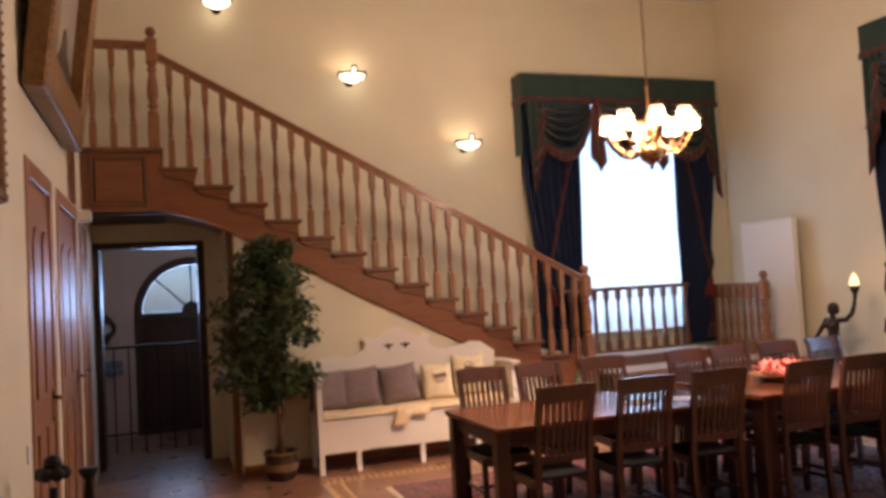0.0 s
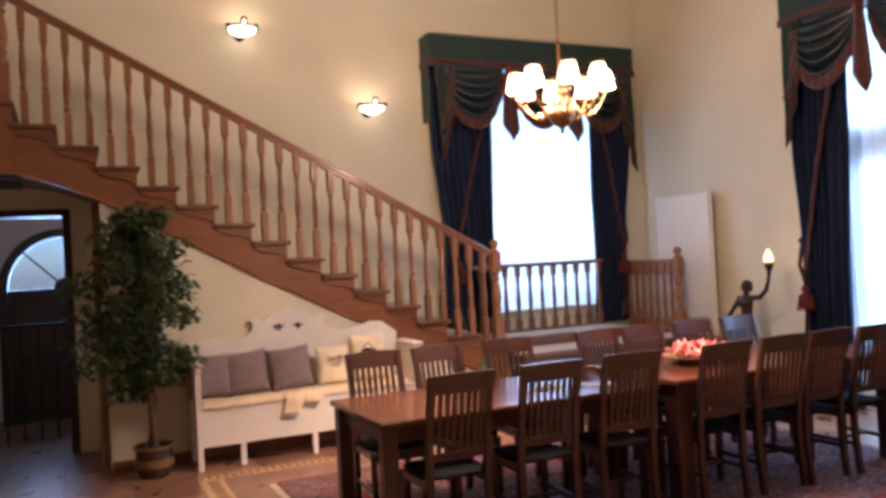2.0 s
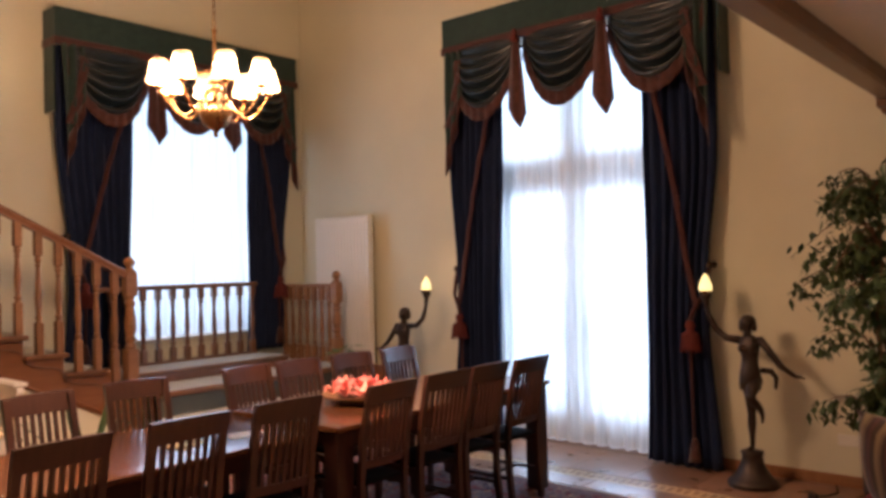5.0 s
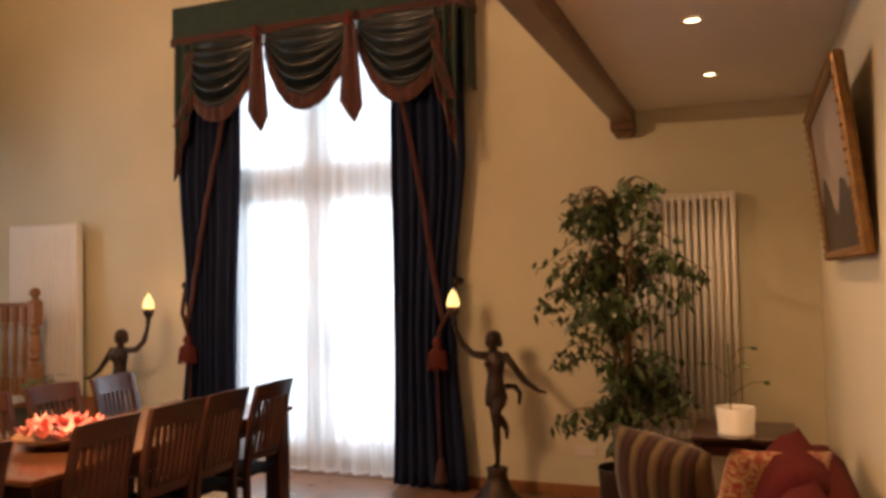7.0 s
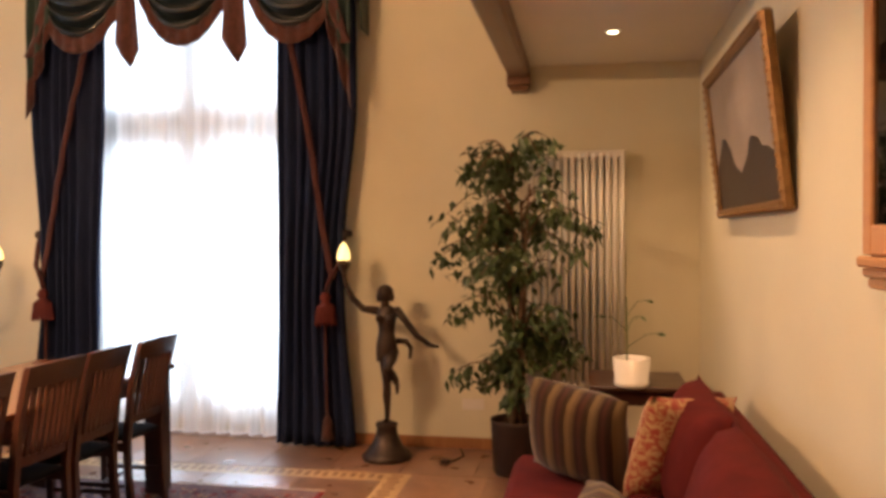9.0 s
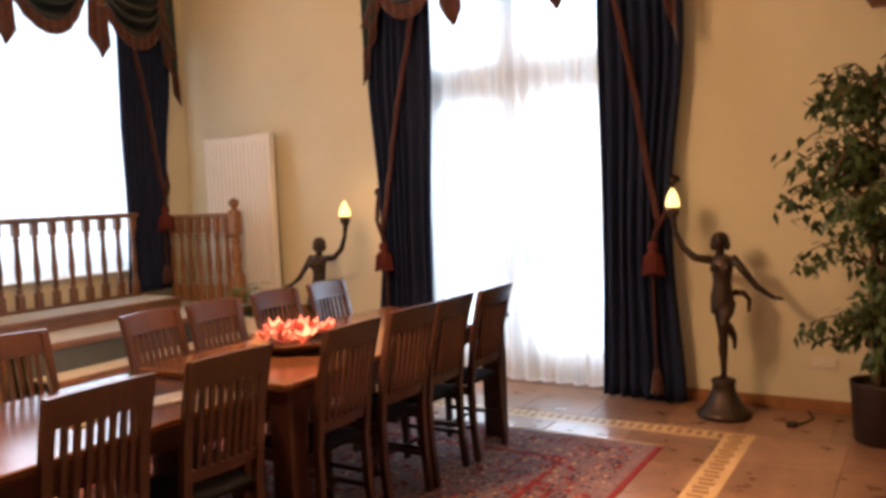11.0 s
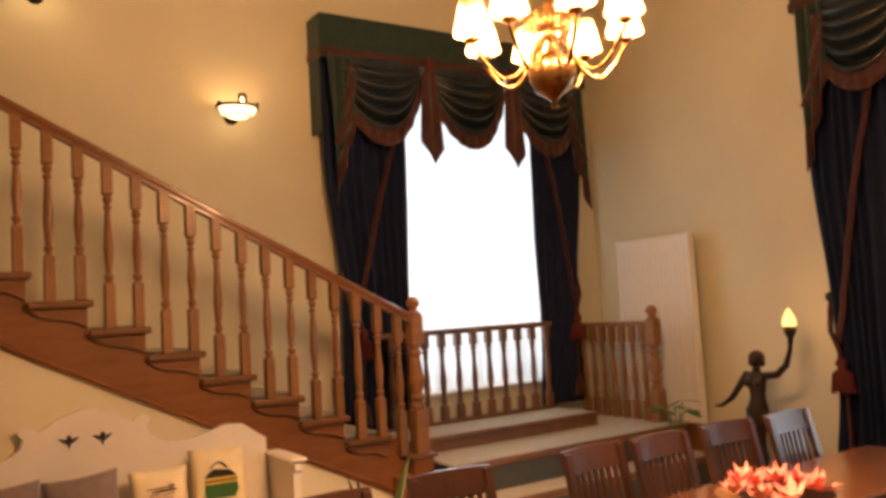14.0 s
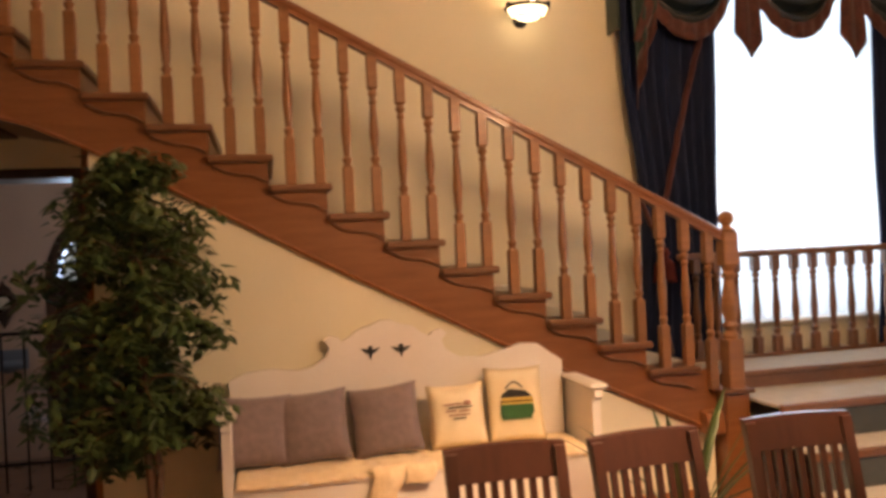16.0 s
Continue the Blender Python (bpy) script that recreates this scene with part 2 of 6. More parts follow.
GLASS = clear("window_glass", (0.95, 0.97, 0.98))
CABGLASS = clear("dark_cabinet_glass", (0.30, 0.26, 0.22))
MILKGLASS = clear("fanlight_glass", (0.85, 0.9, 1.0), 0.1)


def sheer_material():
    m = bpy.data.materials.new("white_sheer_voile")
    m.use_nodes = True
    n, l = m.node_tree.nodes, m.node_tree.links
    n.remove(n["Principled BSDF"])
    tr, tl, df = n.new("ShaderNodeBsdfTransparent"), n.new("ShaderNodeBsdfTranslucent"), n.new("ShaderNodeBsdfDiffuse")
    m1, m2 = n.new("ShaderNodeMixShader"), n.new("ShaderNodeMixShader")
    tc, wv, mr = n.new("ShaderNodeTexCoord"), n.new("ShaderNodeTexNoise"), n.new("ShaderNodeMapRange")
    mp = n.new("ShaderNodeMapping")
    mp.inputs["Scale"].default_value = (30, 30, 1.2)
    wv.inputs["Scale"].default_value = 1.0
    l.new(tc.outputs["Object"], mp.inputs[0])
    l.new(mp.outputs[0], wv.inputs["Vector"])
    l.new(wv.outputs[0], mr.inputs[0])
    mr.inputs[3].default_value, mr.inputs[4].default_value = 0.48, 0.10
    tl.inputs[0].default_value = (0.86, 0.87, 0.88, 1)
    df.inputs[0].default_value = (0.80, 0.79, 0.76, 1)
    m1.inputs[0].default_value = 0.45
    l.new(tl.outputs[0], m1.inputs[1])
    l.new(df.outputs[0], m1.inputs[2])
    l.new(mr.outputs[0], m2.inputs[0])
    l.new(m1.outputs[0], m2.inputs[1])
    l.new(tr.outputs[0], m2.inputs[2])
    l.new(m2.outputs[0], n["Material Output"].inputs[0])
    return m


SHEER = sheer_material()


def banded(name, colors, axis, period, rough=0.85, wobble=0.3):
    """Cloth with woven stripes across one axis."""
    m = surf(name, colors[0], colors[1], rough, 20, bump=0.3, bscale=180, spec=0.1, sheen=0.2)
    n, l = m.node_tree.nodes, m.node_tree.links
    tc, sep, mul, frac, ramp = (n.new("ShaderNode" + k) for k in ("TexCoord", "SeparateXYZ", "Math", "Math", "ValToRGB"))
    mul.operation, frac.operation = "MULTIPLY", "FRACT"
    mul.inputs[1].default_value = 1 / period
    l.new(tc.outputs["Object"], sep.inputs[0])
    l.new(sep.outputs[axis], mul.inputs[0])
    l.new(mul.outputs[0], frac.inputs[0])
    l.new(frac.outputs[0], ramp.inputs[0])
    r = ramp.color_ramp
    while len(r.elements) < len(colors):
        r.elements.new(0.5)
    for k, c in enumerate(colors):
        r.elements[k].position, r.elements[k].color = k / len(colors), (*c, 1)
    r.interpolation = "EASE"
    l.new(ramp.outputs[0], n["Principled BSDF"].inputs["Base Color"])
    return m


STRIPE = banded("striped_chenille", [(0.13, 0.085, 0.035), (0.15, 0.105, 0.05), (0.09, 0.058, 0.028), (0.028, 0.012, 0.010), (0.060, 0.020, 0.014), (0.032, 0.018, 0.010)], 0, 0.105)


def spotted(name, a, b, c, scale, rough=0.9):
    m = surf(name, a, b, rough, 20, bump=0.4, bscale=160, spec=0.1, sheen=0.15)
    n, l = m.node_tree.nodes, m.node_tree.links
    tc, vo, nz, ramp = (n.new("ShaderNode" + k) for k in ("TexCoord", "TexVoronoi", "TexNoise", "ValToRGB"))
    vo.inputs["Scale"].default_value = scale
    nz.inputs["Scale"].default_value, nz.inputs["Distortion"].default_value = scale * 0.7, 2.0
    l.new(tc.outputs["Object"], nz.inputs["Vector"])
    l.new(nz.outputs[1], vo.inputs["Vector"])
    l.new(nz.outputs[0], ramp.inputs[0])
    r = ramp.color_ramp
    r.elements.new(0.5)
    for k, (p, col) in enumerate(((0.40, a), (0.50, b), (0.60, c))):
        r.elements[k].position, r.elements[k].color = p, (*col, 1)
    l.new(ramp.outputs[0], n["Principled BSDF"].inputs["Base Color"])
    return m


FLORAL = spotted("floral_brocade", (0.46, 0.30, 0.15), (0.38, 0.20, 0.10), (0.30, 0.06, 0.045), 34)
RUGFIELD = spotted("persian_rug_field", (0.12, 0.030, 0.035), (0.19, 0.12, 0.105), (0.060, 0.042, 0.065), 52)
RUGBAND = spotted("persian_rug_band", (0.20, 0.13, 0.115), (0.15, 0.045, 0.045), (0.07, 0.05, 0.07), 60)

# ---------------------------------------------------------------- building helpers
def part(name, bm, material, parent=None, label="", smooth=False, m=None):
    me = bpy.data.meshes.new(name)
    bm.normal_update()
    bm.to_mesh(me)
    bm.free()
    me.materials.append(material)
    if smooth:
        me.polygons.foreach_set("use_smooth", [True] * len(me.polygons))
    ob = new(name, me)
    ob.parent = parent
    if m is not None:
        ob.matrix_basis = m
    return tagged(ob, label)


def again(ob, m, parent=None, material=None):
    """Another object on the same mesh."""
    o = new(ob.name.split(".")[0], ob.data)
    o.parent, o.matrix_basis = parent or ob.parent, m
    return o


def thing(name, label, category, m=None, group="", kind=""):
    ob = new(name)
    ob.empty_display_size = 0.1
    if m is not None:
        ob.matrix_basis = m
    return tagged(ob, label, category, group, kind)


def solid(name, bm, material, label, category, group="", kind="", m=None, smooth=False):
    return tagged(part(name, bm, material, None, "", smooth, m), label, category, group, kind)


def box(lo, hi, bevel=0.0, bm=None):
    own = bm is None
    bm = bm or bmesh.new()
    lo, hi = Vector(lo), Vector(hi)
    made = bmesh.ops.create_cube(bm, size=1, matrix=Matrix.LocRotScale((lo + hi) / 2, None, hi - lo))
    if bevel:
        edges = list({e for v in made["verts"] for e in v.link_edges})
        bmesh.ops.bevel(bm, geom=edges, offset=bevel, segments=1, affect="EDGES")
    return bm


def boxes(*spans, bevel=0.0):
    bm = bmesh.new()
    for lo, hi in spans:
        box(lo, hi, 0, bm)
    if bevel:
        bmesh.ops.bevel(bm, geom=list(bm.edges), offset=bevel, segments=1, affect="EDGES")
    return bm


def lathe(profile, sides=16, bm=None, at=(0, 0, 0), cap=True):
    """A turned shape: profile of (radius, z) from the foot up."""
    bm = bm or bmesh.new()
    at = Vector(at)
    rings = []
    for r, z in profile:
        rings.append([bm.verts.new(at + Vector((r * math.cos(2 * math.pi * k / sides), r * math.sin(2 * math.pi * k / sides), z))) for k in range(sides)])
    for a, b in zip(rings, rings[1:]):
        for k in range(sides):
            bm.faces.new((a[k], a[(k + 1) % sides], b[(k + 1) % sides], b[k]))
    if cap:
        bm.faces.new(rings[0][::-1])
        bm.faces.new(rings[-1])
    return bm


def tube(points, radii, sides=8, bm=None, cap=True):
    """A bent rod along points; radii may be one number."""
    bm = bm or bmesh.new()
    pts = [Vector(p) for p in points]
    if not hasattr(radii, "__len__"):
        radii = [radii] * len(pts)
    rings, side = [], None
    for k, p in enumerate(pts):
        d = (pts[min(k + 1, len(pts) - 1)] - pts[max(k - 1, 0)]).normalized()
        if side is None:
            side = d.orthogonal().normalized()
        side = (side - d * side.dot(d)).normalized()
        up = d.cross(side)
        rings.append([bm.verts.new(p + radii[k] * (side * math.cos(a) + up * math.sin(a))) for a in (2 * math.pi * j / sides for j in range(sides))])
    for a, b in zip(rings, rings[1:]):
        for k in range(sides):
            bm.faces.new((a[k], a[(k + 1) % sides], b[(k + 1) % sides], b[k]))
    if cap:
        bm.faces.new(rings[0][::-1])
        bm.faces.new(rings[-1])
    return bm


def ball(bm, c, r, sx=1, sy=1, sz=1, seg=12):
    bmesh.ops.create_uvsphere(bm, u_segments=seg, v_segments=max(6, seg // 2 + 1), radius=1, matrix=Matrix.LocRotScale(c, None, (r * sx, r * sy, r * sz)))
    return bm


def prism(outline, lo, hi, axis="y", bm=None):
    """An outline of 2D points pushed from lo to hi along an axis ('y': outline is x, z; 'x': y, z; 'z': x, y)."""
    bm = bm or bmesh.new()

    def place(p, d):
        return {"y": (p[0], d, p[1]), "x": (d, p[0], p[1]), "z": (p[0], p[1], d)}[axis]

    a, b = [bm.verts.new(place(p, lo)) for p in outline], [bm.verts.new(place(p, hi)) for p in outline]
    faces = [bm.faces.new(a), bm.faces.new(b[::-1])]
    for k in range(len(a)):
        j = (k + 1) % len(a)
        faces.append(bm.faces.new((a[k], b[k], b[j], a[j])))
    bmesh.ops.recalc_face_normals(bm, faces=faces)
    return bm


def sheet(nu, nv, f, thick=0.0, bm=None):
    """A grid of points f(u, v), u and v in 0..1, given a thickness along its normals."""
    bm = bm or bmesh.new()
    grid = [[bm.verts.new(f(i / nu, j / nv)) for i in range(nu + 1)] for j in range(nv + 1)]
    faces = [bm.faces.new((grid[j][i], grid[j][i + 1], grid[j + 1][i + 1], grid[j + 1][i])) for j in range(nv) for i in range(nu)]
    if thick:
        bm.normal_update()
        bmesh.ops.solidify(bm, geom=faces, thickness=thick)
    return bm


def cushion(w, h, d, bm=None, puff=1.0):
    """A square pillow standing on its lower edge, w wide in x, h high, d thick in y."""
    bm = bm or bmesh.new()
    n = 12
    for s in (1, -1):
        rows = []
        for j in range(n + 1):
            row = []
            for i in range(n + 1):
                u, v = 2 * i / n - 1, 2 * j / n - 1
                full = max(0.0, (1 - u * u) * (1 - v * v)) ** 0.42
                pinch = 1 - 0.07 * (1 - abs(u) ** 2) * abs(v) ** 3
                pinch2 = 1 - 0.07 * (1 - abs(v) ** 2) * abs(u) ** 3
                row.append(bm.verts.new((u * w / 2 * pinch2, s * (d / 2 * full * puff + 0.004) + 0.012 * noise.noise((u * 2, v * 2, w * 9)), h / 2 + v * h / 2 * pinch)))
            rows.append(row)
        for j in range(n):
            for i in range(n):
                q = (rows[j][i], rows[j][i + 1], rows[j + 1][i + 1], rows[j + 1][i])
                bm.faces.new(q if s < 0 else q[::-1])
    bmesh.ops.remove_doubles(bm, verts=list(bm.verts), dist=0.009)
    return bm


def wall(name, spans, label, material=None):
    return solid(name, boxes(*spans), material or WALL, label, "wall", kind="structure")

# ---------------------------------------------------------------- the shell of the hall
EX, NY, WX, SY, TOP, LOW = 7.52, 8.62, -0.05, 1.13, 5.11, 2.77
solid("ground", box((-30, -30, -0.25), (40, 40, -0.10)), GROUT, "paved ground outside the house", "ground", kind="structure")
floor = solid("floor", box((-0.8, -2.6, -0.10), (8.0, 10.9, -0.006)), GROUT, "hall floor of polished brown stone tiles", "floor", kind="structure")
wall("wall_north", (((1.0, NY, 0), (5.0, NY + 0.35, TOP)), ((7.1, NY, 0), (7.9, NY + 0.35, TOP)), ((5.0, NY, 0), (7.1, NY + 0.35, 0.92)),
     ((5.0, NY, 3.85), (7.1, NY + 0.35, TOP)), ((WX, NY, 2.22), (1.0, NY + 0.35, TOP))), "tall cream painted wall with a window")
wall("wall_east", (((EX, 0.7, 0), (EX + 0.38, 4.02, TOP)), ((EX, 5.92, 0), (EX + 0.38, NY, TOP)), ((EX, 4.02, 3.78), (EX + 0.38, 5.92, TOP))), "cream painted wall with a glazed double door")
wall("wall_west", (((WX - 0.3, -2.6, 0), (WX, 4.62, TOP)), ((WX - 0.3, 4.62, 2.40), (WX, 7.98, TOP)), ((WX - 0.3, 7.98, 0), (WX, NY + 0.35, TOP)),
     ((WX - 0.3, 5.60, 0), (WX, 5.86, 2.40)), ((WX - 0.3, 7.05, 0), (WX, 7.36, 2.40))), "cream painted wall with oak doors")
wall("wall_south", (((2.2, SY - 0.35, 0), (EX, SY, LOW)), ((2.2, -2.6, 0), (2.5, SY - 0.35, LOW)), ((WX, -2.9, 0), (2.5, -2.6, LOW))), "cream painted wall under the gallery")
wall("wall_gallery", (((WX - 0.3, -2.9, LOW + 0.3), (7.9, -2.6, TOP)), ((EX, -2.6, LOW + 0.3), (7.9, 0.7, TOP))), "plain cream wall behind the gallery")
wall("wall_under_stairs", (((1.22, 7.82, 0), (1.40, 7.94, 2.15)),), "plain painted pier under the stairs")
solid("ceiling", box((WX - 0.3, -2.9, TOP), (7.9, NY + 0.35, TOP + 0.2)), CEIL, "high white ceiling", "ceiling", kind="structure")
solid("ceiling_low", box((WX, -2.6, LOW), (EX, 2.30, LOW + 0.24)), CEIL, "low white ceiling under the gallery", "ceiling", kind="structure")

# the wall that closes the space below the flight
solid("wall_below_flight", prism([(1.22, 0), (4.70, 0), (4.70, 0.45), (3.60, 0.955), (2.46, 1.54), (1.22, 2.22)], 7.676, 7.80), WALL, "cream painted wall below the stair flight", "wall", kind="structure")

# beam and its corbel
beam = thing("ceiling_beam", "brown wooden beam along the edge of the gallery", "beam", kind="structure")
part("beam", box((WX, 2.302, 2.67), (EX, 2.45, 3.02), 0.015), OAK_DARK, beam)
part("corbel", prism([(2.295, 2.62), (2.457, 2.62), (2.457, 2.70), (2.295, 2.70)], 7.36, 7.515, "x"), OAK_DARK, beam)
part("corbel_foot", prism([(2.32, 2.58), (2.43, 2.58), (2.45, 2.62), (2.30, 2.62)], 7.42, 7.515, "x"), OAK_DARK, beam)

# skirting
for name, lo, hi in (("baseboard_east", (EX - 0.016, SY, 0), (EX - 0.001, 3.80, 0.085)), ("baseboard_east_2", (EX - 0.016, 5.66, 0), (EX - 0.001, 6.6, 0.085)),
                     ("baseboard_south", (2.2, SY + 0.001, 0), (EX - 0.02, SY + 0.016, 0.085)), ("baseboard_west", (WX + 0.001, -2.6, 0), (WX + 0.016, 4.61, 0.085)),
                     ("baseboard_stairs", (1.23, 7.659, 0), (4.6, 7.6755, 0.085))):
    solid(name, box(lo, hi, 0.004), DOOR_OAK, "orange oak skirting board", "baseboard", kind="structure")

# ---------------------------------------------------------------- floor pieces: border, tiles
BX0, BX1, BY0, BY1, BW = 1.80, 6.84, 3.03, 7.08, 0.17
TS = 0.50


def tile_piece(name, lo, hi, material):
    me = bpy.data.meshes.new(name)
    bm = box((lo[0] + 0.002, lo[1] + 0.002, -0.02), (hi[0] - 0.002, hi[1] - 0.002, 0.0))
    top = [f for f in bm.faces if f.normal.z > 0.9]
    bmesh.ops.inset_region(bm, faces=top, thickness=0.003, depth=0.002)
    bm.to_mesh(me)
    bm.free()
    me.materials.append(material)
    o = new(name, me)
    o.parent = floor
    return o


def spread(x0, x1, y0, y1):
    nx, ny = max(1, round((x1 - x0) / TS)), max(1, round((y1 - y0) / TS))
    for i in range(nx):
        for j in range(ny):
            tile_piece("tile", (x0 + (x1 - x0) * i / nx, y0 + (y1 - y0) * j / ny), (x0 + (x1 - x0) * (i + 1) / nx, y0 + (y1 - y0) * (j + 1) / ny), TILE)


def floor_tiles():
    spread(BX0 + BW, BX1 - BW, BY0 + BW, BY1 - BW)
    spread(WX, BX0, -2.6, 8.62)
    spread(BX0, BX1, -0.0, BY0)
    spread(BX0, BX1, BY1, 7.84)
    spread(BX1, EX, SY, 8.6)
    spread(WX, 1.0, 8.62, 8.97)
    spread(-0.6, 1.6, 8.97, 10.62)
    # mosaic border: pale strips with a row of brown pieces between
    for lo, hi in (((BX0, BY0), (BX1, BY0 + BW)), ((BX0, BY1 - BW), (BX1, BY1)), ((BX0, BY0 + BW), (BX0 + BW, BY1 - BW)), ((BX1 - BW, BY0 + BW), (BX1, BY1 - BW))):
        along = 0 if hi[0] - lo[0] > hi[1] - lo[1] else 1
        strip = box((lo[0], lo[1], -0.02), (hi[0], hi[1], -0.001))
        border = part("border_strip", strip, MOS_L, floor)
        bm = bmesh.new()
        length, s = hi[along] - lo[along], 0.0
        k = 0
        while s < length - 0.05:
            a, b = [0, 0], [0, 0]
            a[along], b[along] = lo[along] + s + 0.008, lo[along] + s + 0.036
            a[1 - along], b[1 - along] = lo[1 - along] + 0.045, hi[1 - along] - 0.045
            if k % 2:
                a[1 - along] += 0.014
                b[1 - along] += 0.014
            box((a[0], a[1], -0.01), (b[0], b[1], 0.002), 0, bm)
            s += 0.062
            k += 1
        tagged(part("mosaic_pieces", bm, MOS_D, floor, "row of small brown mosaic pieces"), kind="stuff")


# ---------------------------------------------------------------- windows
def window_north():
    w = thing("window_1", "tall white window behind sheer voile", "window", kind="structure")
    y0, y1 = NY + 0.16, NY + 0.24
    part("window_frame", boxes(((5.0, y0, 0.92), (5.08, y1, 3.85)), ((7.02, y0, 0.92), (7.1, y1, 3.85)), ((5.08, y0, 3.77), (7.02, y1, 3.85)), ((5.08, y0, 0.92), (7.02, y1, 1.0)),
                               bevel=0.006), WINWHITE, w)
    part("window_sill", box((4.96, NY - 0.06, 0.925), (7.14, NY + 0.15, 0.955), 0.008), WINWHITE, w)
    for x0, x1, z0, z1 in ((5.08, 7.02, 1.0, 3.77),):
        part("pane", box((x0, y0 + 0.035, z0), (x1, y0 + 0.041, z1)), GLASS, w).visible_shadow = False


def window_east():
    w = thing("window_2", "white glazed double door with transom lights", "window", kind="structure")
    x0, x1, a0, b0, mid = EX + 0.14, EX + 0.22, 4.02, 5.92, 4.97
    part("window_frame", boxes(((x0, a0, 0), (x1, a0 + 0.12, 3.78)), ((x0, b0 - 0.12, 0), (x1, b0, 3.78)), ((x0, a0 + 0.12, 3.66), (x1, b0 - 0.12, 3.78)), ((x0, a0 + 0.12, 2.38), (x1, b0 - 0.12, 2.60)),
                               ((x0, mid - 0.115, 2.60), (x1, mid + 0.115, 3.66)), bevel=0.006), WINWHITE, w)
    part("transom_moulding", box((x0 - 0.018, a0 + 0.12, 2.40), (x0 - 0.002, b0 - 0.12, 2.44), 0.005), WINWHITE, w)
    for a, b in ((a0 + 0.12, mid - 0.005), (mid + 0.005, b0 - 0.12)):
        leaf = part("door_leaf", boxes(((x0 + 0.01, a, 0.02), (x1 - 0.01, a + 0.11, 2.375)), ((x0 + 0.01, b - 0.11, 0.02), (x1 - 0.01, b, 2.375)), ((x0 + 0.01, a + 0.11, 0.02), (x1 - 0.01, b - 0.11, 0.30)),
                                       ((x0 + 0.01, a + 0.11, 2.26), (x1 - 0.01, b - 0.11, 2.375)), bevel=0.005), WINWHITE, w)
        part("pane", box((x0 + 0.04, a + 0.11, 0.30), (x0 + 0.046, b - 0.11, 2.26)), GLASS, leaf).visible_shadow = False
        part("pane", box((x0 + 0.04, min(a, mid - 0.115) if a < mid else mid + 0.115, 2.60), (x0 + 0.046, mid - 0.115 if a < mid else b, 3.66)), GLASS, w).visible_shadow = False
    part("door_handle", tube([(x0 - 0.002, mid - 0.06, 1.03), (x0 - 0.05, mid - 0.06, 1.03), (x0 - 0.055, mid - 0.12, 1.03), (x0 - 0.05, mid - 0.17, 1.025)], 0.010), IRON, w, "dark lever handle")
    part("lock_plate", box((x0 - 0.004, mid - 0.08, 0.90), (x0 + 0.009, mid - 0.04, 1.10), 0.002), IRON, w, "dark lock plate")
    for z in (0.40, 0.98, 1.72):
        part("hinge", lathe([(0.013, -0.045), (0.013, 0.045)], 8, at=(x0 - 0.004, mid + 0.13, z)), IRON, w, "dark iron fitting")


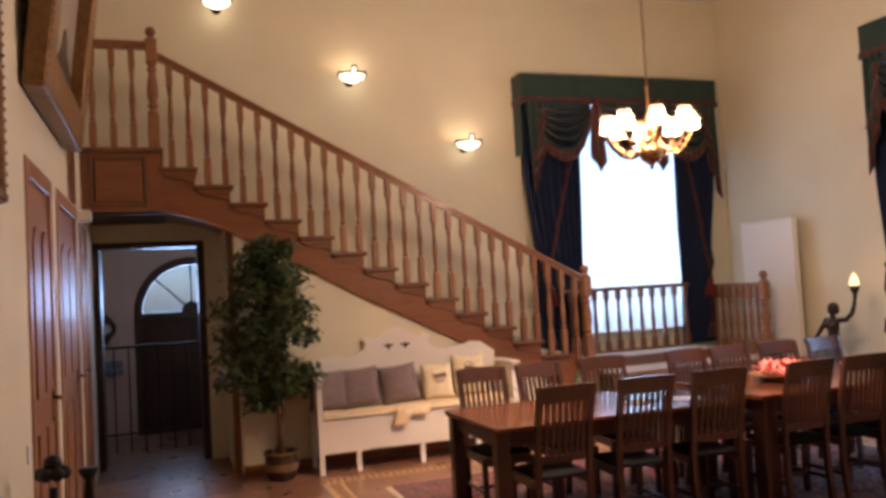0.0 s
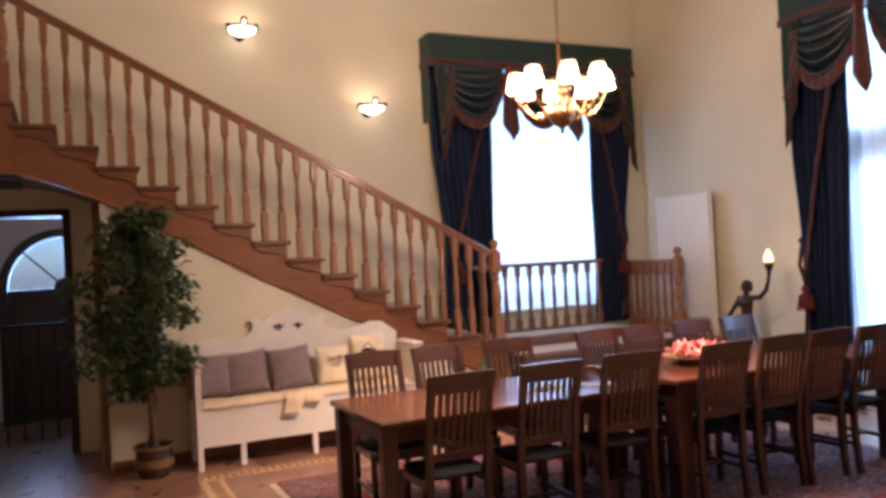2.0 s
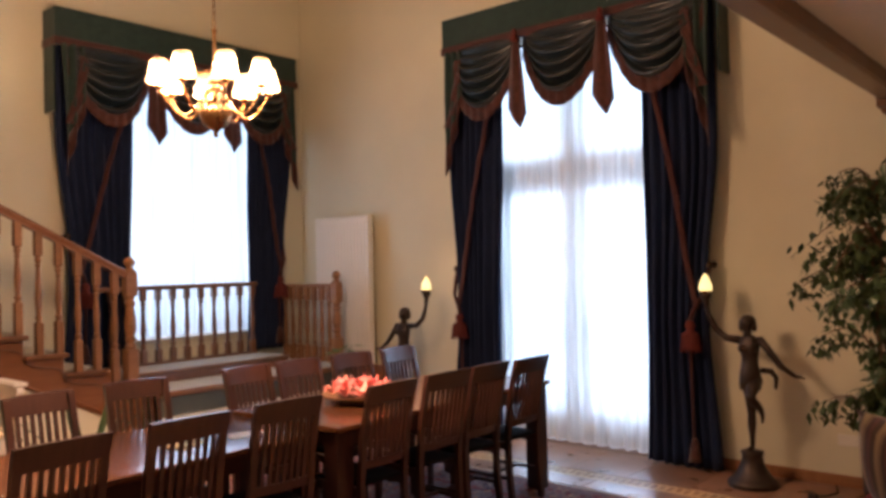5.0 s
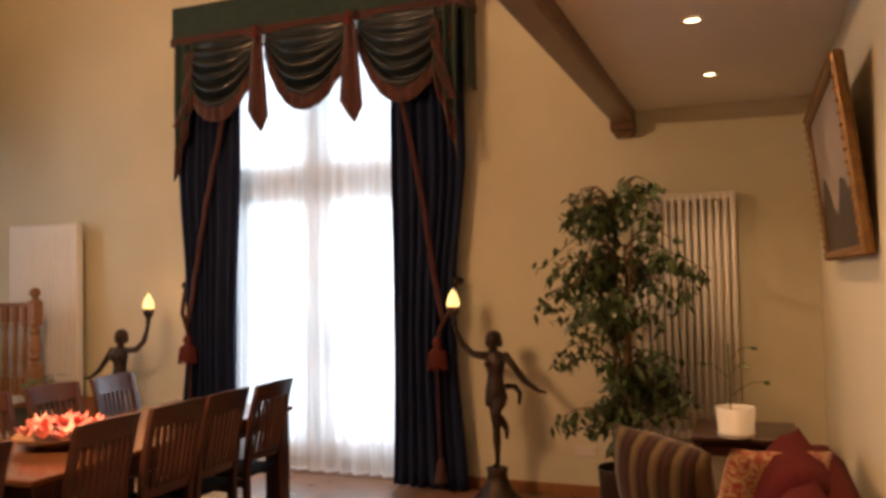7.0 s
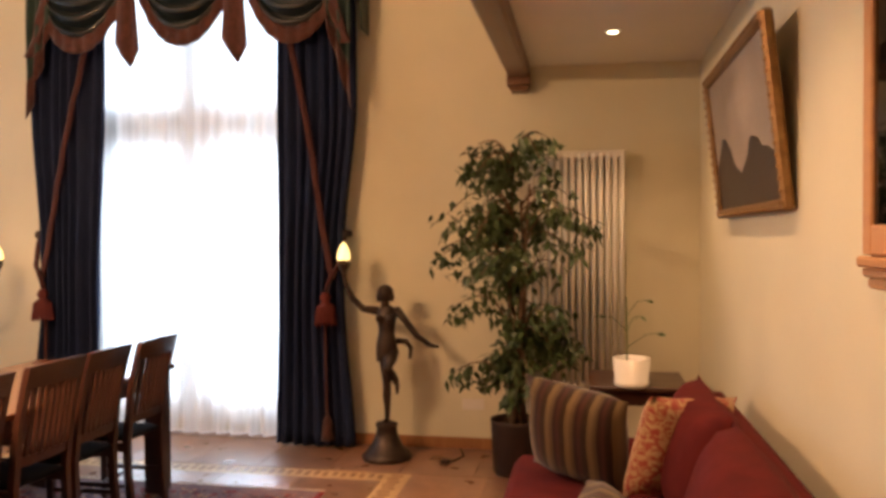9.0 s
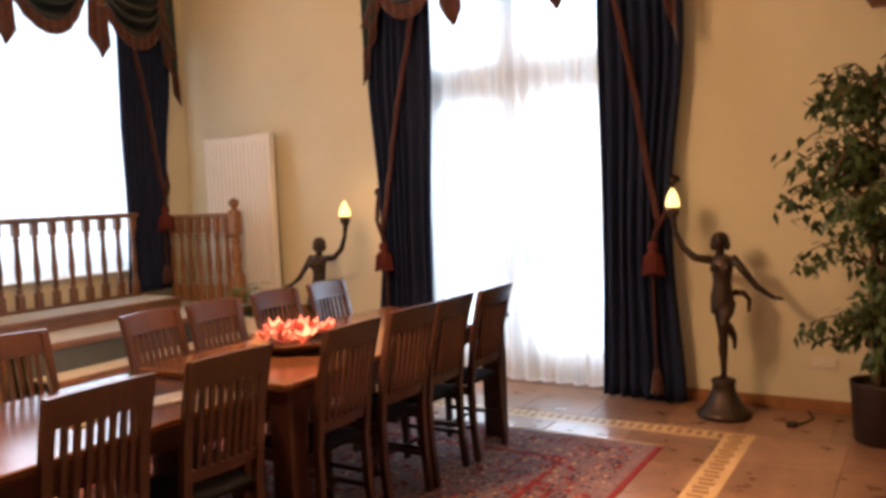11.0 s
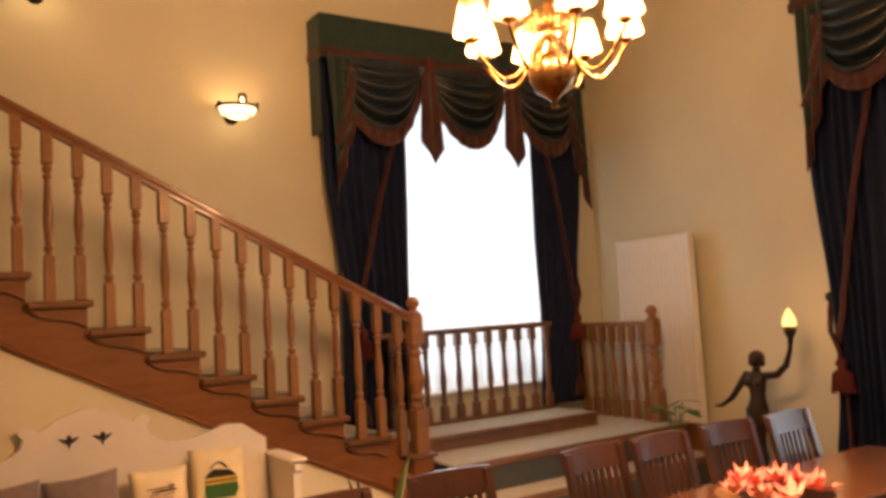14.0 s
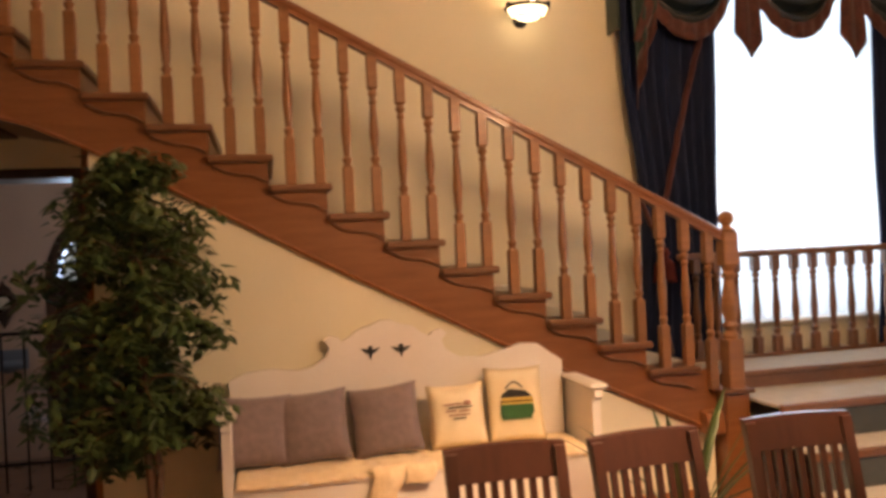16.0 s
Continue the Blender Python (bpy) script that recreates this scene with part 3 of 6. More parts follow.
def pelmet(name, m, width):
    """Boxed pelmet with three swags, two middle tails and two side cascades. Local x along the wall, -y into the room, z up from the pelmet's foot."""
    p = thing(name, "dark green boxed pelmet with rust trimmed swags", "pelmet", m, group="window pelmets")
    w2 = width / 2
    part("box", boxes(((-w2, -0.25, 0.03), (w2, -0.232, 0.31)), ((-w2, -0.232, 0.03), (-w2 + 0.018, 0, 0.31)), ((w2 - 0.018, -0.232, 0.03), (w2, 0, 0.31)), ((-w2 + 0.018, -0.232, 0.292), (w2 - 0.018, 0, 0.31)), bevel=0.003), GREEN, p)
    part("lower_moulding", boxes(((-w2 - 0.012, -0.264, -0.03), (w2 + 0.012, -0.228, 0.042)), ((-w2 - 0.012, -0.228, -0.03), (-w2 + 0.02, 0, 0.042)), ((w2 - 0.02, -0.228, -0.03), (w2 + 0.012, 0, 0.042)), bevel=0.006), RUST, p)
    part("side_panel", box((-w2 + 0.002, -0.2, -0.62), (-w2 + 0.018, -0.004, -0.016)), GREEN, p)
    part("side_panel", box((w2 - 0.018, -0.2, -0.62), (w2 - 0.002, -0.004, -0.016)), GREEN, p)
    sw = width * 0.30
    for c in (-1, 0, 1):
        cx = c * width * 0.315

        def swag(u, v, cx=cx):
            s = 2 * u - 1
            hang = 0.10 + (0.50 if c else 0.48) * max(0.0, 1 - abs(s) ** 2.3)
            fold = 0.048 * math.sin(v * math.pi * 11) * (1 - s * s) ** 1.8 * (0.4 + 0.7 * v)
            belly = 0.09 * (1 - s * s) * math.sin(math.pi * min(1, v * 0.75 + 0.08))
            return Vector((cx + s * sw / 2, -0.235 - belly - fold, -0.01 - v * hang))

        body = part("swag", sheet(20, 66, swag, 0.006), SATIN, p, "draped dark green satin swag in soft folds", True)

        def hem(u, v, cx=cx):
            s = 2 * u - 1
            h0 = 0.10 + (0.50 if c else 0.48) * max(0.0, 1 - abs(s) ** 2.3)
            belly = 0.07 * (1 - s * s)
            return Vector((cx + s * sw / 2 * (1 + 0.03 * v), -0.242 - belly + 0.008 * math.sin(u * 60), -0.01 - h0 - 0.12 * v * (1 - 0.15 * abs(s)) + 0.05 * (1 - v) * abs(s)))

        part("fringe", sheet(40, 3, hem, 0.006), RUST, body, "rust brown fringe band", True)
    for s in (-1, 1):
        cx = s * width * 0.158
        
        def tailcloth(u, v, cx=cx):
            e = 2 * u - 1
            return Vector((cx + e * (0.040 + 0.066 * v ** 0.7), -0.325 + 0.016 * math.cos(u * 9.4) * (1 - 0.4 * v), -0.05 - v * (0.62 + 0.19 * (1 - abs(e - 0.2) / 1.2))))

        tail = part("tail", sheet(14, 10, tailcloth, 0.006), RUST, p, "pointed rust patterned tail", True)
        bm = ball(bmesh.new(), (cx, -0.35, 0.0), 0.022, 1, 1, 1.3)
        lathe([(0.034, -0.085), (0.036, -0.07), (0.02, -0.03), (0.012, -0.015)], 10, bm, (cx, -0.35, 0))
        part("rosette", bm, TASSEL, p, "red knob rosette", True)
        # side cascade in three falls
        x1 = s * (w2 - 0.02)

        def fall(u, v, s=s, x1=x1):
            long = 0.92 - 0.50 * u
            z = -0.02 - v * long
            return Vector((x1 - s * (0.03 + 0.20 * u) - s * 0.02 * v, -0.262 - 0.028 * math.sin(u * 15 + v * 2) - 0.02 * v, z))

        casc = part("cascade", sheet(18, 16, fall, 0.006), GREEN, p, "pleated green side cascade", True)

        def trim(u, v, s=s, x1=x1):
            long = 0.92 - 0.50 * u
            w = (0.26 - 0.15 * u) * v
            return Vector((x1 - s * (0.03 + 0.20 * u) - s * 0.02 + s * 0.012 * v, -0.268 - 0.028 * math.sin(u * 15 + 2) - 0.02, -0.02 - long + 0.015 - w * 1.1))

        part("cascade_trim", sheet(18, 2, trim, 0.006), RUST, casc, "rust trim along the cascade", True)
        # the rust lining that shows along the inner fold
        part("lining", sheet(6, 14, lambda u, v, s=s, x1=x1: Vector((x1 - s * (0.17 + 0.08 * u) + s * 0.14 * v * v, -0.30 - 0.012 * math.sin(v * 14 + u * 5), -0.12 - 0.62 * v)), 0.005), RUST, casc, "rust brown lining", True)
    return p


def drape(name, m, height, tie, outer, inner, label):
    """A pleated curtain held back at the tie. Local x along the wall, z from the hem up; outer: edge at the head, the tie and the hem; inner: edge at the head and the hem."""
    d = thing(name, label, "curtain", m, group="navy curtains")
    side = 1 if inner[0] > outer[0] else -1
    ease = lambda q: max(0.0, min(1.0, q)) ** 2 * (3 - 2 * max(0.0, min(1.0, q)))

    def edges(z):
        o = outer[1] + (outer[0] - outer[1]) * ease((z - tie - 0.25) / 1.1) + (outer[2] - outer[1]) * ease((tie - z) / max(tie, 0.1))
        return o, inner[1] + (inner[0] - inner[1]) * z / height

    def cloth(u, v):
        z = v * height
        o, i = edges(z)
        bunch = math.exp(-((z - tie) / 0.5) ** 2)
        wave = u * 2 * math.pi * 7.3 + 3.0 * noise.noise((u * 4.0, 0.3 * v, height * 7 + side)) + 0.6 * math.sin(3 * v)
        y = -0.125 - (0.026 + 0.012 * bunch + 0.016 * noise.noise((u * 9, 0.4 * v, 4.0 + height + side))) * math.sin(wave) - 0.024 * noise.noise((u * 5, v * 3, height + side))
        return Vector((o + (i - o) * u + 0.012 * side * math.sin(6 * v + u * 3), y - 0.02 * bunch * math.sin(math.pi * u), z))

    part("cloth", sheet(110, 40, cloth, 0.008), VELVET, d, "", True)

    def ribbon(u, v):
        z = tie + 0.03 + (height - tie - 0.42) * v
        o, i = edges(z)
        return Vector((o + (i - o) * (0.14 + 0.78 * v) + 0.046 * (u - 0.5), -0.195 - 0.012 * math.sin(v * 3) - 0.006 * math.sin(v * 40), z))

    part("braid", sheet(3, 30, ribbon, 0.008), MAROON, d, "rust braid running down to the tie", True)
    o = edges(tie)[0]
    part("holdback", lathe([(0.026, 0.0), (0.024, 0.012), (0.010, 0.02), (0.010, 0.10), (0.030, 0.105), (0.036, 0.12), (0.024, 0.138), (0.008, 0.142)], 12), BRONZE, d, "dark turned holdback knob on the wall", True, m=pose(o, -0.004, tie + 0.36, 90, 0, 0))
    part("tieback", tube([(o, -0.10, tie + 0.36), (o + side * 0.005, -0.14, tie + 0.27), (o + side * 0.03, -0.20, tie + 0.12), (o + side * 0.09, -0.222, tie + 0.01), (o + side * 0.11, -0.222, tie - 0.06)], 0.019, 7), MAROON, d, "twisted rust tieback cord", True)
    tassel = part("tassel", lathe([(0.022, 0.22), (0.042, 0.18), (0.026, 0.15), (0.060, 0.12), (0.072, 0.0)], 14, at=(o + side * 0.11, -0.235, tie - 0.28)), TASSEL, d, "dark red tassel", True)
    strands = bmesh.new()
    for k in range(18):
        a = k * math.tau / 18
        tube([(o + side * 0.11 + 0.060 * math.cos(a), -0.235 + 0.060 * math.sin(a), tie - 0.165), (o + side * 0.11 + 0.076 * math.cos(a), -0.235 + 0.076 * math.sin(a), tie - 0.30)], 0.006, 5, strands)
    tagged(part("strand_fringe", strands, TASSEL, tassel), kind="stuff")
    part("hem_cord", tube([(o + side * 0.12, -0.215, tie - 0.28), (o + side * 0.11, -0.212, 0.24)], 0.012, 6), MAROON, d, "", True)
    part("hem_tassel", lathe([(0.018, 0.18), (0.034, 0.13), (0.052, 0.0)], 10, at=(o + side * 0.11, -0.205, 0.06)), RUST, d, "", True)


def voile(name, m, width, height):
    s = thing(name, "white sheer voile curtain hanging in folds", "sheer curtain", m, group="sheer curtains")
    for half in (-1, 1):
        def cloth(u, v, half=half):
            x = half * (u * (width / 2 + 0.03) - 0.03)
            y = -0.03 - 0.012 * half - (0.020 + 0.022 * u) * math.sin(u * width * 24 + half + 2.2 * noise.noise((u * 5, 0.6 * v, half * 2.3)) + 0.5 * math.sin(v * 4)) * (1.2 - 0.4 * v) - 0.02 * noise.noise((u * 4, v * 2, half * 3.1))
            return Vector((x, y, v * height))
        part("panel", sheet(120, 10, cloth), SHEER, s, "", True)
    part("rod", tube([(-width / 2, -0.03, height), (width / 2, -0.03, height)], 0.012), IRON, s)


def west_door(name, y0, y1, handle_y):
    d = thing(name, "tall orange oak panelled door, closed", "door", kind="structure")
    x = WX
    h = 2.30
    part("door_frame", boxes(((x - 0.02, y0, 0), (x + 0.012, y0 + 0.10, h + 0.10)), ((x - 0.02, y1 - 0.10, 0), (x + 0.012, y1, h + 0.10)), ((x - 0.02, y0 + 0.10, h), (x + 0.012, y1 - 0.10, h + 0.10)), bevel=0.006), DOOR_OAK, d)
    leaf = part("door_leaf", box((x - 0.05, y0 + 0.103, 0.01), (x - 0.005, y1 - 0.103, h - 0.003), 0.004), DOOR_OAK, d)
    ym = (y0 + y1) / 2
    for z0, z1 in ((0.18, 0.95), (1.14, 1.96)):
        for a, b in ((y0 + 0.20, ym - 0.04), (ym + 0.04, y1 - 0.20)):
            top = [] if z0 < 1 else [(a + (b - a) * k / 6, z1 + 0.10 * math.sin(math.pi * k / 6)) for k in range(5, 0, -1)]
            part("door_panel", prism([(a, z0), (b, z0), (b, z1)] + top + [(a, z1)], x - 0.006, x + 0.008, "x"), DOOR_OAK, leaf)
    part("door_handle", tube([(x + 0.0, handle_y, 1.08), (x + 0.05, handle_y, 1.08), (x + 0.055, handle_y - 0.05, 1.08), (x + 0.05, handle_y - 0.12, 1.085)], 0.010), BRASS, leaf, "brass lever handle", True)
    part("key_plate", box((x - 0.006, handle_y - 0.02, 0.94), (x + 0.004, handle_y + 0.02, 1.20), 0.002), BRASS, leaf, "brass key plate")


def entrance():
    # wooden frame in the doorway below the landing
    f = thing("door_3", "dark wooden doorway frame below the landing", "doorway", kind="structure")
    part("door_frame", boxes(((0.93, NY + 0.02, 0), (1.0, NY + 0.37, 2.16)), ((WX, NY + 0.02, 0), (WX + 0.06, NY + 0.37, 2.16)), ((WX, NY + 0.02, 2.16), (1.0, NY + 0.37, 2.22)), bevel=0.005), DARKWOOD, f)
    part("trim_post", box((1.16, 7.80, 0), (1.22, 7.88, 2.38), 0.006), OAK, f)
    wall("wall_entrance_side", (((1.165, 7.88, 0), (1.22, NY, 2.38)),), "painted side wall of the passage")
    # far wall with arched front door
    wall("wall_entrance_west", (((-0.75, NY + 0.35, 0), (-0.6, 10.9, 2.9)), ((-0.75, NY, 0), (WX - 0.3, NY + 0.35, 2.9))), "painted side wall of the porch", PORCHWALL)
    wall("wall_entrance", (((-0.6, 10.62, 0), (0.24, 10.9, 2.9)), ((1.60, 10.62, 0), (2.2, 10.9, 2.9))), "painted wall round the front door", PORCHWALL)
    cx, cz, r = 0.92, 1.48, 0.58
    arch = [(0.24, 2.9), (1.60, 2.9), (1.60, cz)] + [(cx + 0.68 * math.cos(math.pi * k / 20), cz + 0.68 * math.sin(math.pi * k / 20)) for k in range(21)] + [(0.24, cz)]
    solid("wall_entrance_arch", prism(arch, 10.62, 10.9), PORCHWALL, "painted wall arching over the front door", "wall", kind="structure")
    wall("wall_entrance_east", (((1.6, NY + 0.35, 0), (1.75, 10.62, 2.9)),), "painted side wall of the porch", PORCHWALL)
    solid("ceiling_entrance", box((-0.6, NY + 0.35, 2.7), (1.75, 10.62, 2.85)), CEIL, "porch ceiling", "ceiling", kind="structure")
    d = thing("door_4", "dark arched wooden front door with a fanlight", "door", kind="structure")
    out = [(cx + 0.678 * math.cos(math.pi * k / 20), cz + 0.678 * math.sin(math.pi * k / 20)) for k in range(21)]
    inn = [(cx + r * math.cos(math.pi * k / 20), cz + r * math.sin(math.pi * k / 20)) for k in range(20, -1, -1)]
    part("arch_frame", prism(out + inn, 10.66, 10.80), DARKWOOD, d)
    part("door_jamb", boxes(((cx - 0.678, 10.66, 0), (cx - r, 10.80, cz)), ((cx + r, 10.66, 0), (cx + 0.678, 10.80, cz)), ((cx - r, 10.66, cz - 0.09), (cx + r, 10.80, cz)), bevel=0.004), DARKWOOD, d)
    part("door_leaf", box((cx - r, 10.69, -0.005), (cx + r, 10.75, cz - 0.09)), DARKWOOD, d)
    for a in (-r + 0.06, 0.06):
        for z0, z1 in ((0.12, 0.62), (0.74, 1.30)):
            part("door_panel", box((cx + a, 10.675, z0), (cx + a + r - 0.12, 10.692, z1), 0.006), DARKWOOD, d)
    fan = part("fanlight", prism([(cx + r * math.cos(math.pi * k / 20), cz + r * math.sin(math.pi * k / 20)) for k in range(21)], 10.72, 10.726), MILKGLASS, d)
    fan.visible_shadow = False
    for a in (45, 90, 135):
        part("glazing_bar", tube([(cx + 0.1 * math.cos(radians(a)), 10.70, cz + 0.1 * math.sin(radians(a))), (cx + r * math.cos(radians(a)), 10.70, cz + r * math.sin(radians(a)))], 0.014, 6), DARKWOOD, fan)
    part("hub", prism([(cx + 0.12 * math.cos(math.pi * k / 10), cz + 0.12 * math.sin(math.pi * k / 10)) for k in range(11)], 10.69, 10.72), DARKWOOD, fan)
    # iron gate in front of it
    g = thing("iron_gate", "low black iron gate across the porch", "gate", pose(0, 9.55, 0))
    part("top_rail", tube([(-0.58, 0, 1.14), (1.58, 0, 1.14)], 0.014), IRON, g)
    part("bottom_rail", tube([(-0.58, 0, 0.20), (1.58, 0, 0.20)], 0.012), IRON, g)
    bar = None
    for k in range(15):
        x = -0.54 + k * 0.15
        if bar is None:
            bar = part("bar", tube([(0, 0, 0.0), (0, 0, 1.15)], 0.009, 6), IRON, g, m=pose(x, 0, 0))
        else:
            again(bar, pose(x, 0, 0))
    # small round mirror in a carved frame
    mi = thing("wall_mirror", "small round mirror in a dark carved frame", "mirror", pose(-0.07, 10.619, 1.32))
    ring = bmesh.new()
    tube([(0.085 * math.cos(a), -0.02, 0.085 * math.sin(a)) for a in (math.tau * k / 24 for k in range(25))], [0.026 + 0.005 * (k % 2) for k in range(25)], 7, ring)
    part("frame", ring, DARKWOOD, mi, "", True)
    part("crest", prism([(-0.07, 0.095), (-0.045, 0.135), (-0.015, 0.155), (0.0, 0.20), (0.015, 0.155), (0.045, 0.135), (0.07, 0.095)], -0.03, -0.004), DARKWOOD, mi)
    part("pendant", prism([(-0.06, -0.095), (0.06, -0.095), (0.035, -0.14), (0.0, -0.21), (-0.035, -0.14)], -0.03, -0.004), DARKWOOD, mi)
    part("mirror_glass", lathe([(0.066, 0.0), (0.066, 0.008), (0.0, 0.009)], 24, cap=False), WHITECER, mi, "pale glass disc", True, m=pose(0, -0.004, 0, 90, 0, 0))
    hold = thing("wall_basin", "small blue grey enamel wall basin", "basin", pose(-0.02, 10.62, 0.84))
    part("bowl", lathe([(0.03, -0.09), (0.09, -0.06), (0.125, 0.0), (0.115, 0.0), (0.08, -0.05)], 14, at=(0, -0.125, 0), cap=False), BLUEGREY, hold, "", True)
    part("back_plate", box((-0.12, -0.012, -0.08), (0.12, -0.001, 0.09), 0.004), BLUEGREY, hold)


window_north()
window_east()
pelmet("pelmet", pose(5.905, NY - 0.002, 3.70), 2.71)
pelmet("pelmet", pose(EX - 0.002, 4.835, 3.67, 0, 0, -90), 2.69)
drape("curtain", pose(0, NY - 0.02, 0.74), 2.95, 0.86, (4.60, 4.68, 4.64), (5.33, 5.29), "navy velvet curtain tied back with a tassel")
drape("curtain", pose(0, NY - 0.02, 0.74), 2.95, 0.86, (7.20, 7.09, 7.12), (6.67, 6.58), "navy velvet curtain tied back with a tassel")
drape("curtain", pose(EX - 0.02, 0, 0.02, 0, 0, -90), 3.63, 1.20, (-6.20, -6.15, -6.25), (-5.55, -5.62), "floor length navy velvet curtain tied back")
drape("curtain", pose(EX - 0.02, 0, 0.02, 0, 0, -90), 3.63, 1.20, (-3.57, -3.65, -3.58), (-4.13, -4.18), "floor length navy velvet curtain tied back")
voile("sheer_curtain", pose(6.05, NY + 0.06, 0.965), 1.95, 2.78)
voile("sheer_curtain", pose(EX + 0.06, 4.97, 0.03, 0, 0, -90), 1.86, 3.62)
west_door("door_1", 4.62, 5.60, 5.45)
west_door("door_2", 5.86, 7.05, 6.90)
west_door("door_5", 7.36, 7.98, 7.48)
entrance()

# ---------------------------------------------------------------- the staircase
RUN, RISE, X0, Z0, FACE = 0.3055, 0.1645, 0.930, 2.812, 7.60
PLAT = 0.62
stairs = thing("staircase", "honey oak staircase with turned balusters and carpeted lower steps", "staircase")


def baluster(length, low=0.24, high=0.19):
    """A turned baluster between a long square foot and a square head."""
    bm = box((-0.028, -0.028, 0), (0.028, 0.028, low), 0.004)
    box((-0.028, -0.028, length - high), (0.028, 0.028, length), 0.004, bm)
    a, b = low, length - high
    n = b - a
    c = min(1.0, n / 0.42)
    prof = [(0.026, a), (0.018, a + 0.015 * c), (0.026, a + 0.035 * c), (0.027, a + 0.045 * c), (0.016, a + 0.06 * c), (0.020, a + 0.085 * c), (0.027, a + 0.14 * c + 0.1 * n),
            (0.0275, a + 0.38 * n), (0.022, a + 0.58 * n), (0.016, b - 0.09 * c), (0.025, b - 0.072 * c), (0.015, b - 0.055 * c), (0.027, b - 0.034 * c), (0.026, b - 0.024 * c), (0.018, b - 0.012 * c), (0.027, b)]
    lathe(prof, 12, bm)
    return bm


def newel(length, low=0.30):
    bm = box((-0.05, -0.05, 0), (0.05, 0.05, low), 0.006)
    top = length - 0.13
    box((-0.048, -0.048, top - 0.20), (0.048, 0.048, top), 0.006, bm)
    a, b = low, top - 0.20
    lathe([(0.042, a), (0.05, a + 0.02), (0.03, a + 0.05), (0.048, a + 0.08), (0.034, a + 0.11), (0.05, a + 0.2 * (b - a) + 0.08), (0.048, a + 0.55 * (b - a)), (0.03, b - 0.09), (0.047, b - 0.06), (0.03, b - 0.035), (0.045, b)], 16, bm)
    lathe([(0.05, top), (0.056, top + 0.012), (0.03, top + 0.03), (0.026, top + 0.042), (0.045, top + 0.07), (0.048, top + 0.09), (0.036, top + 0.115), (0.012, top + 0.13)], 16, bm)
    return bm


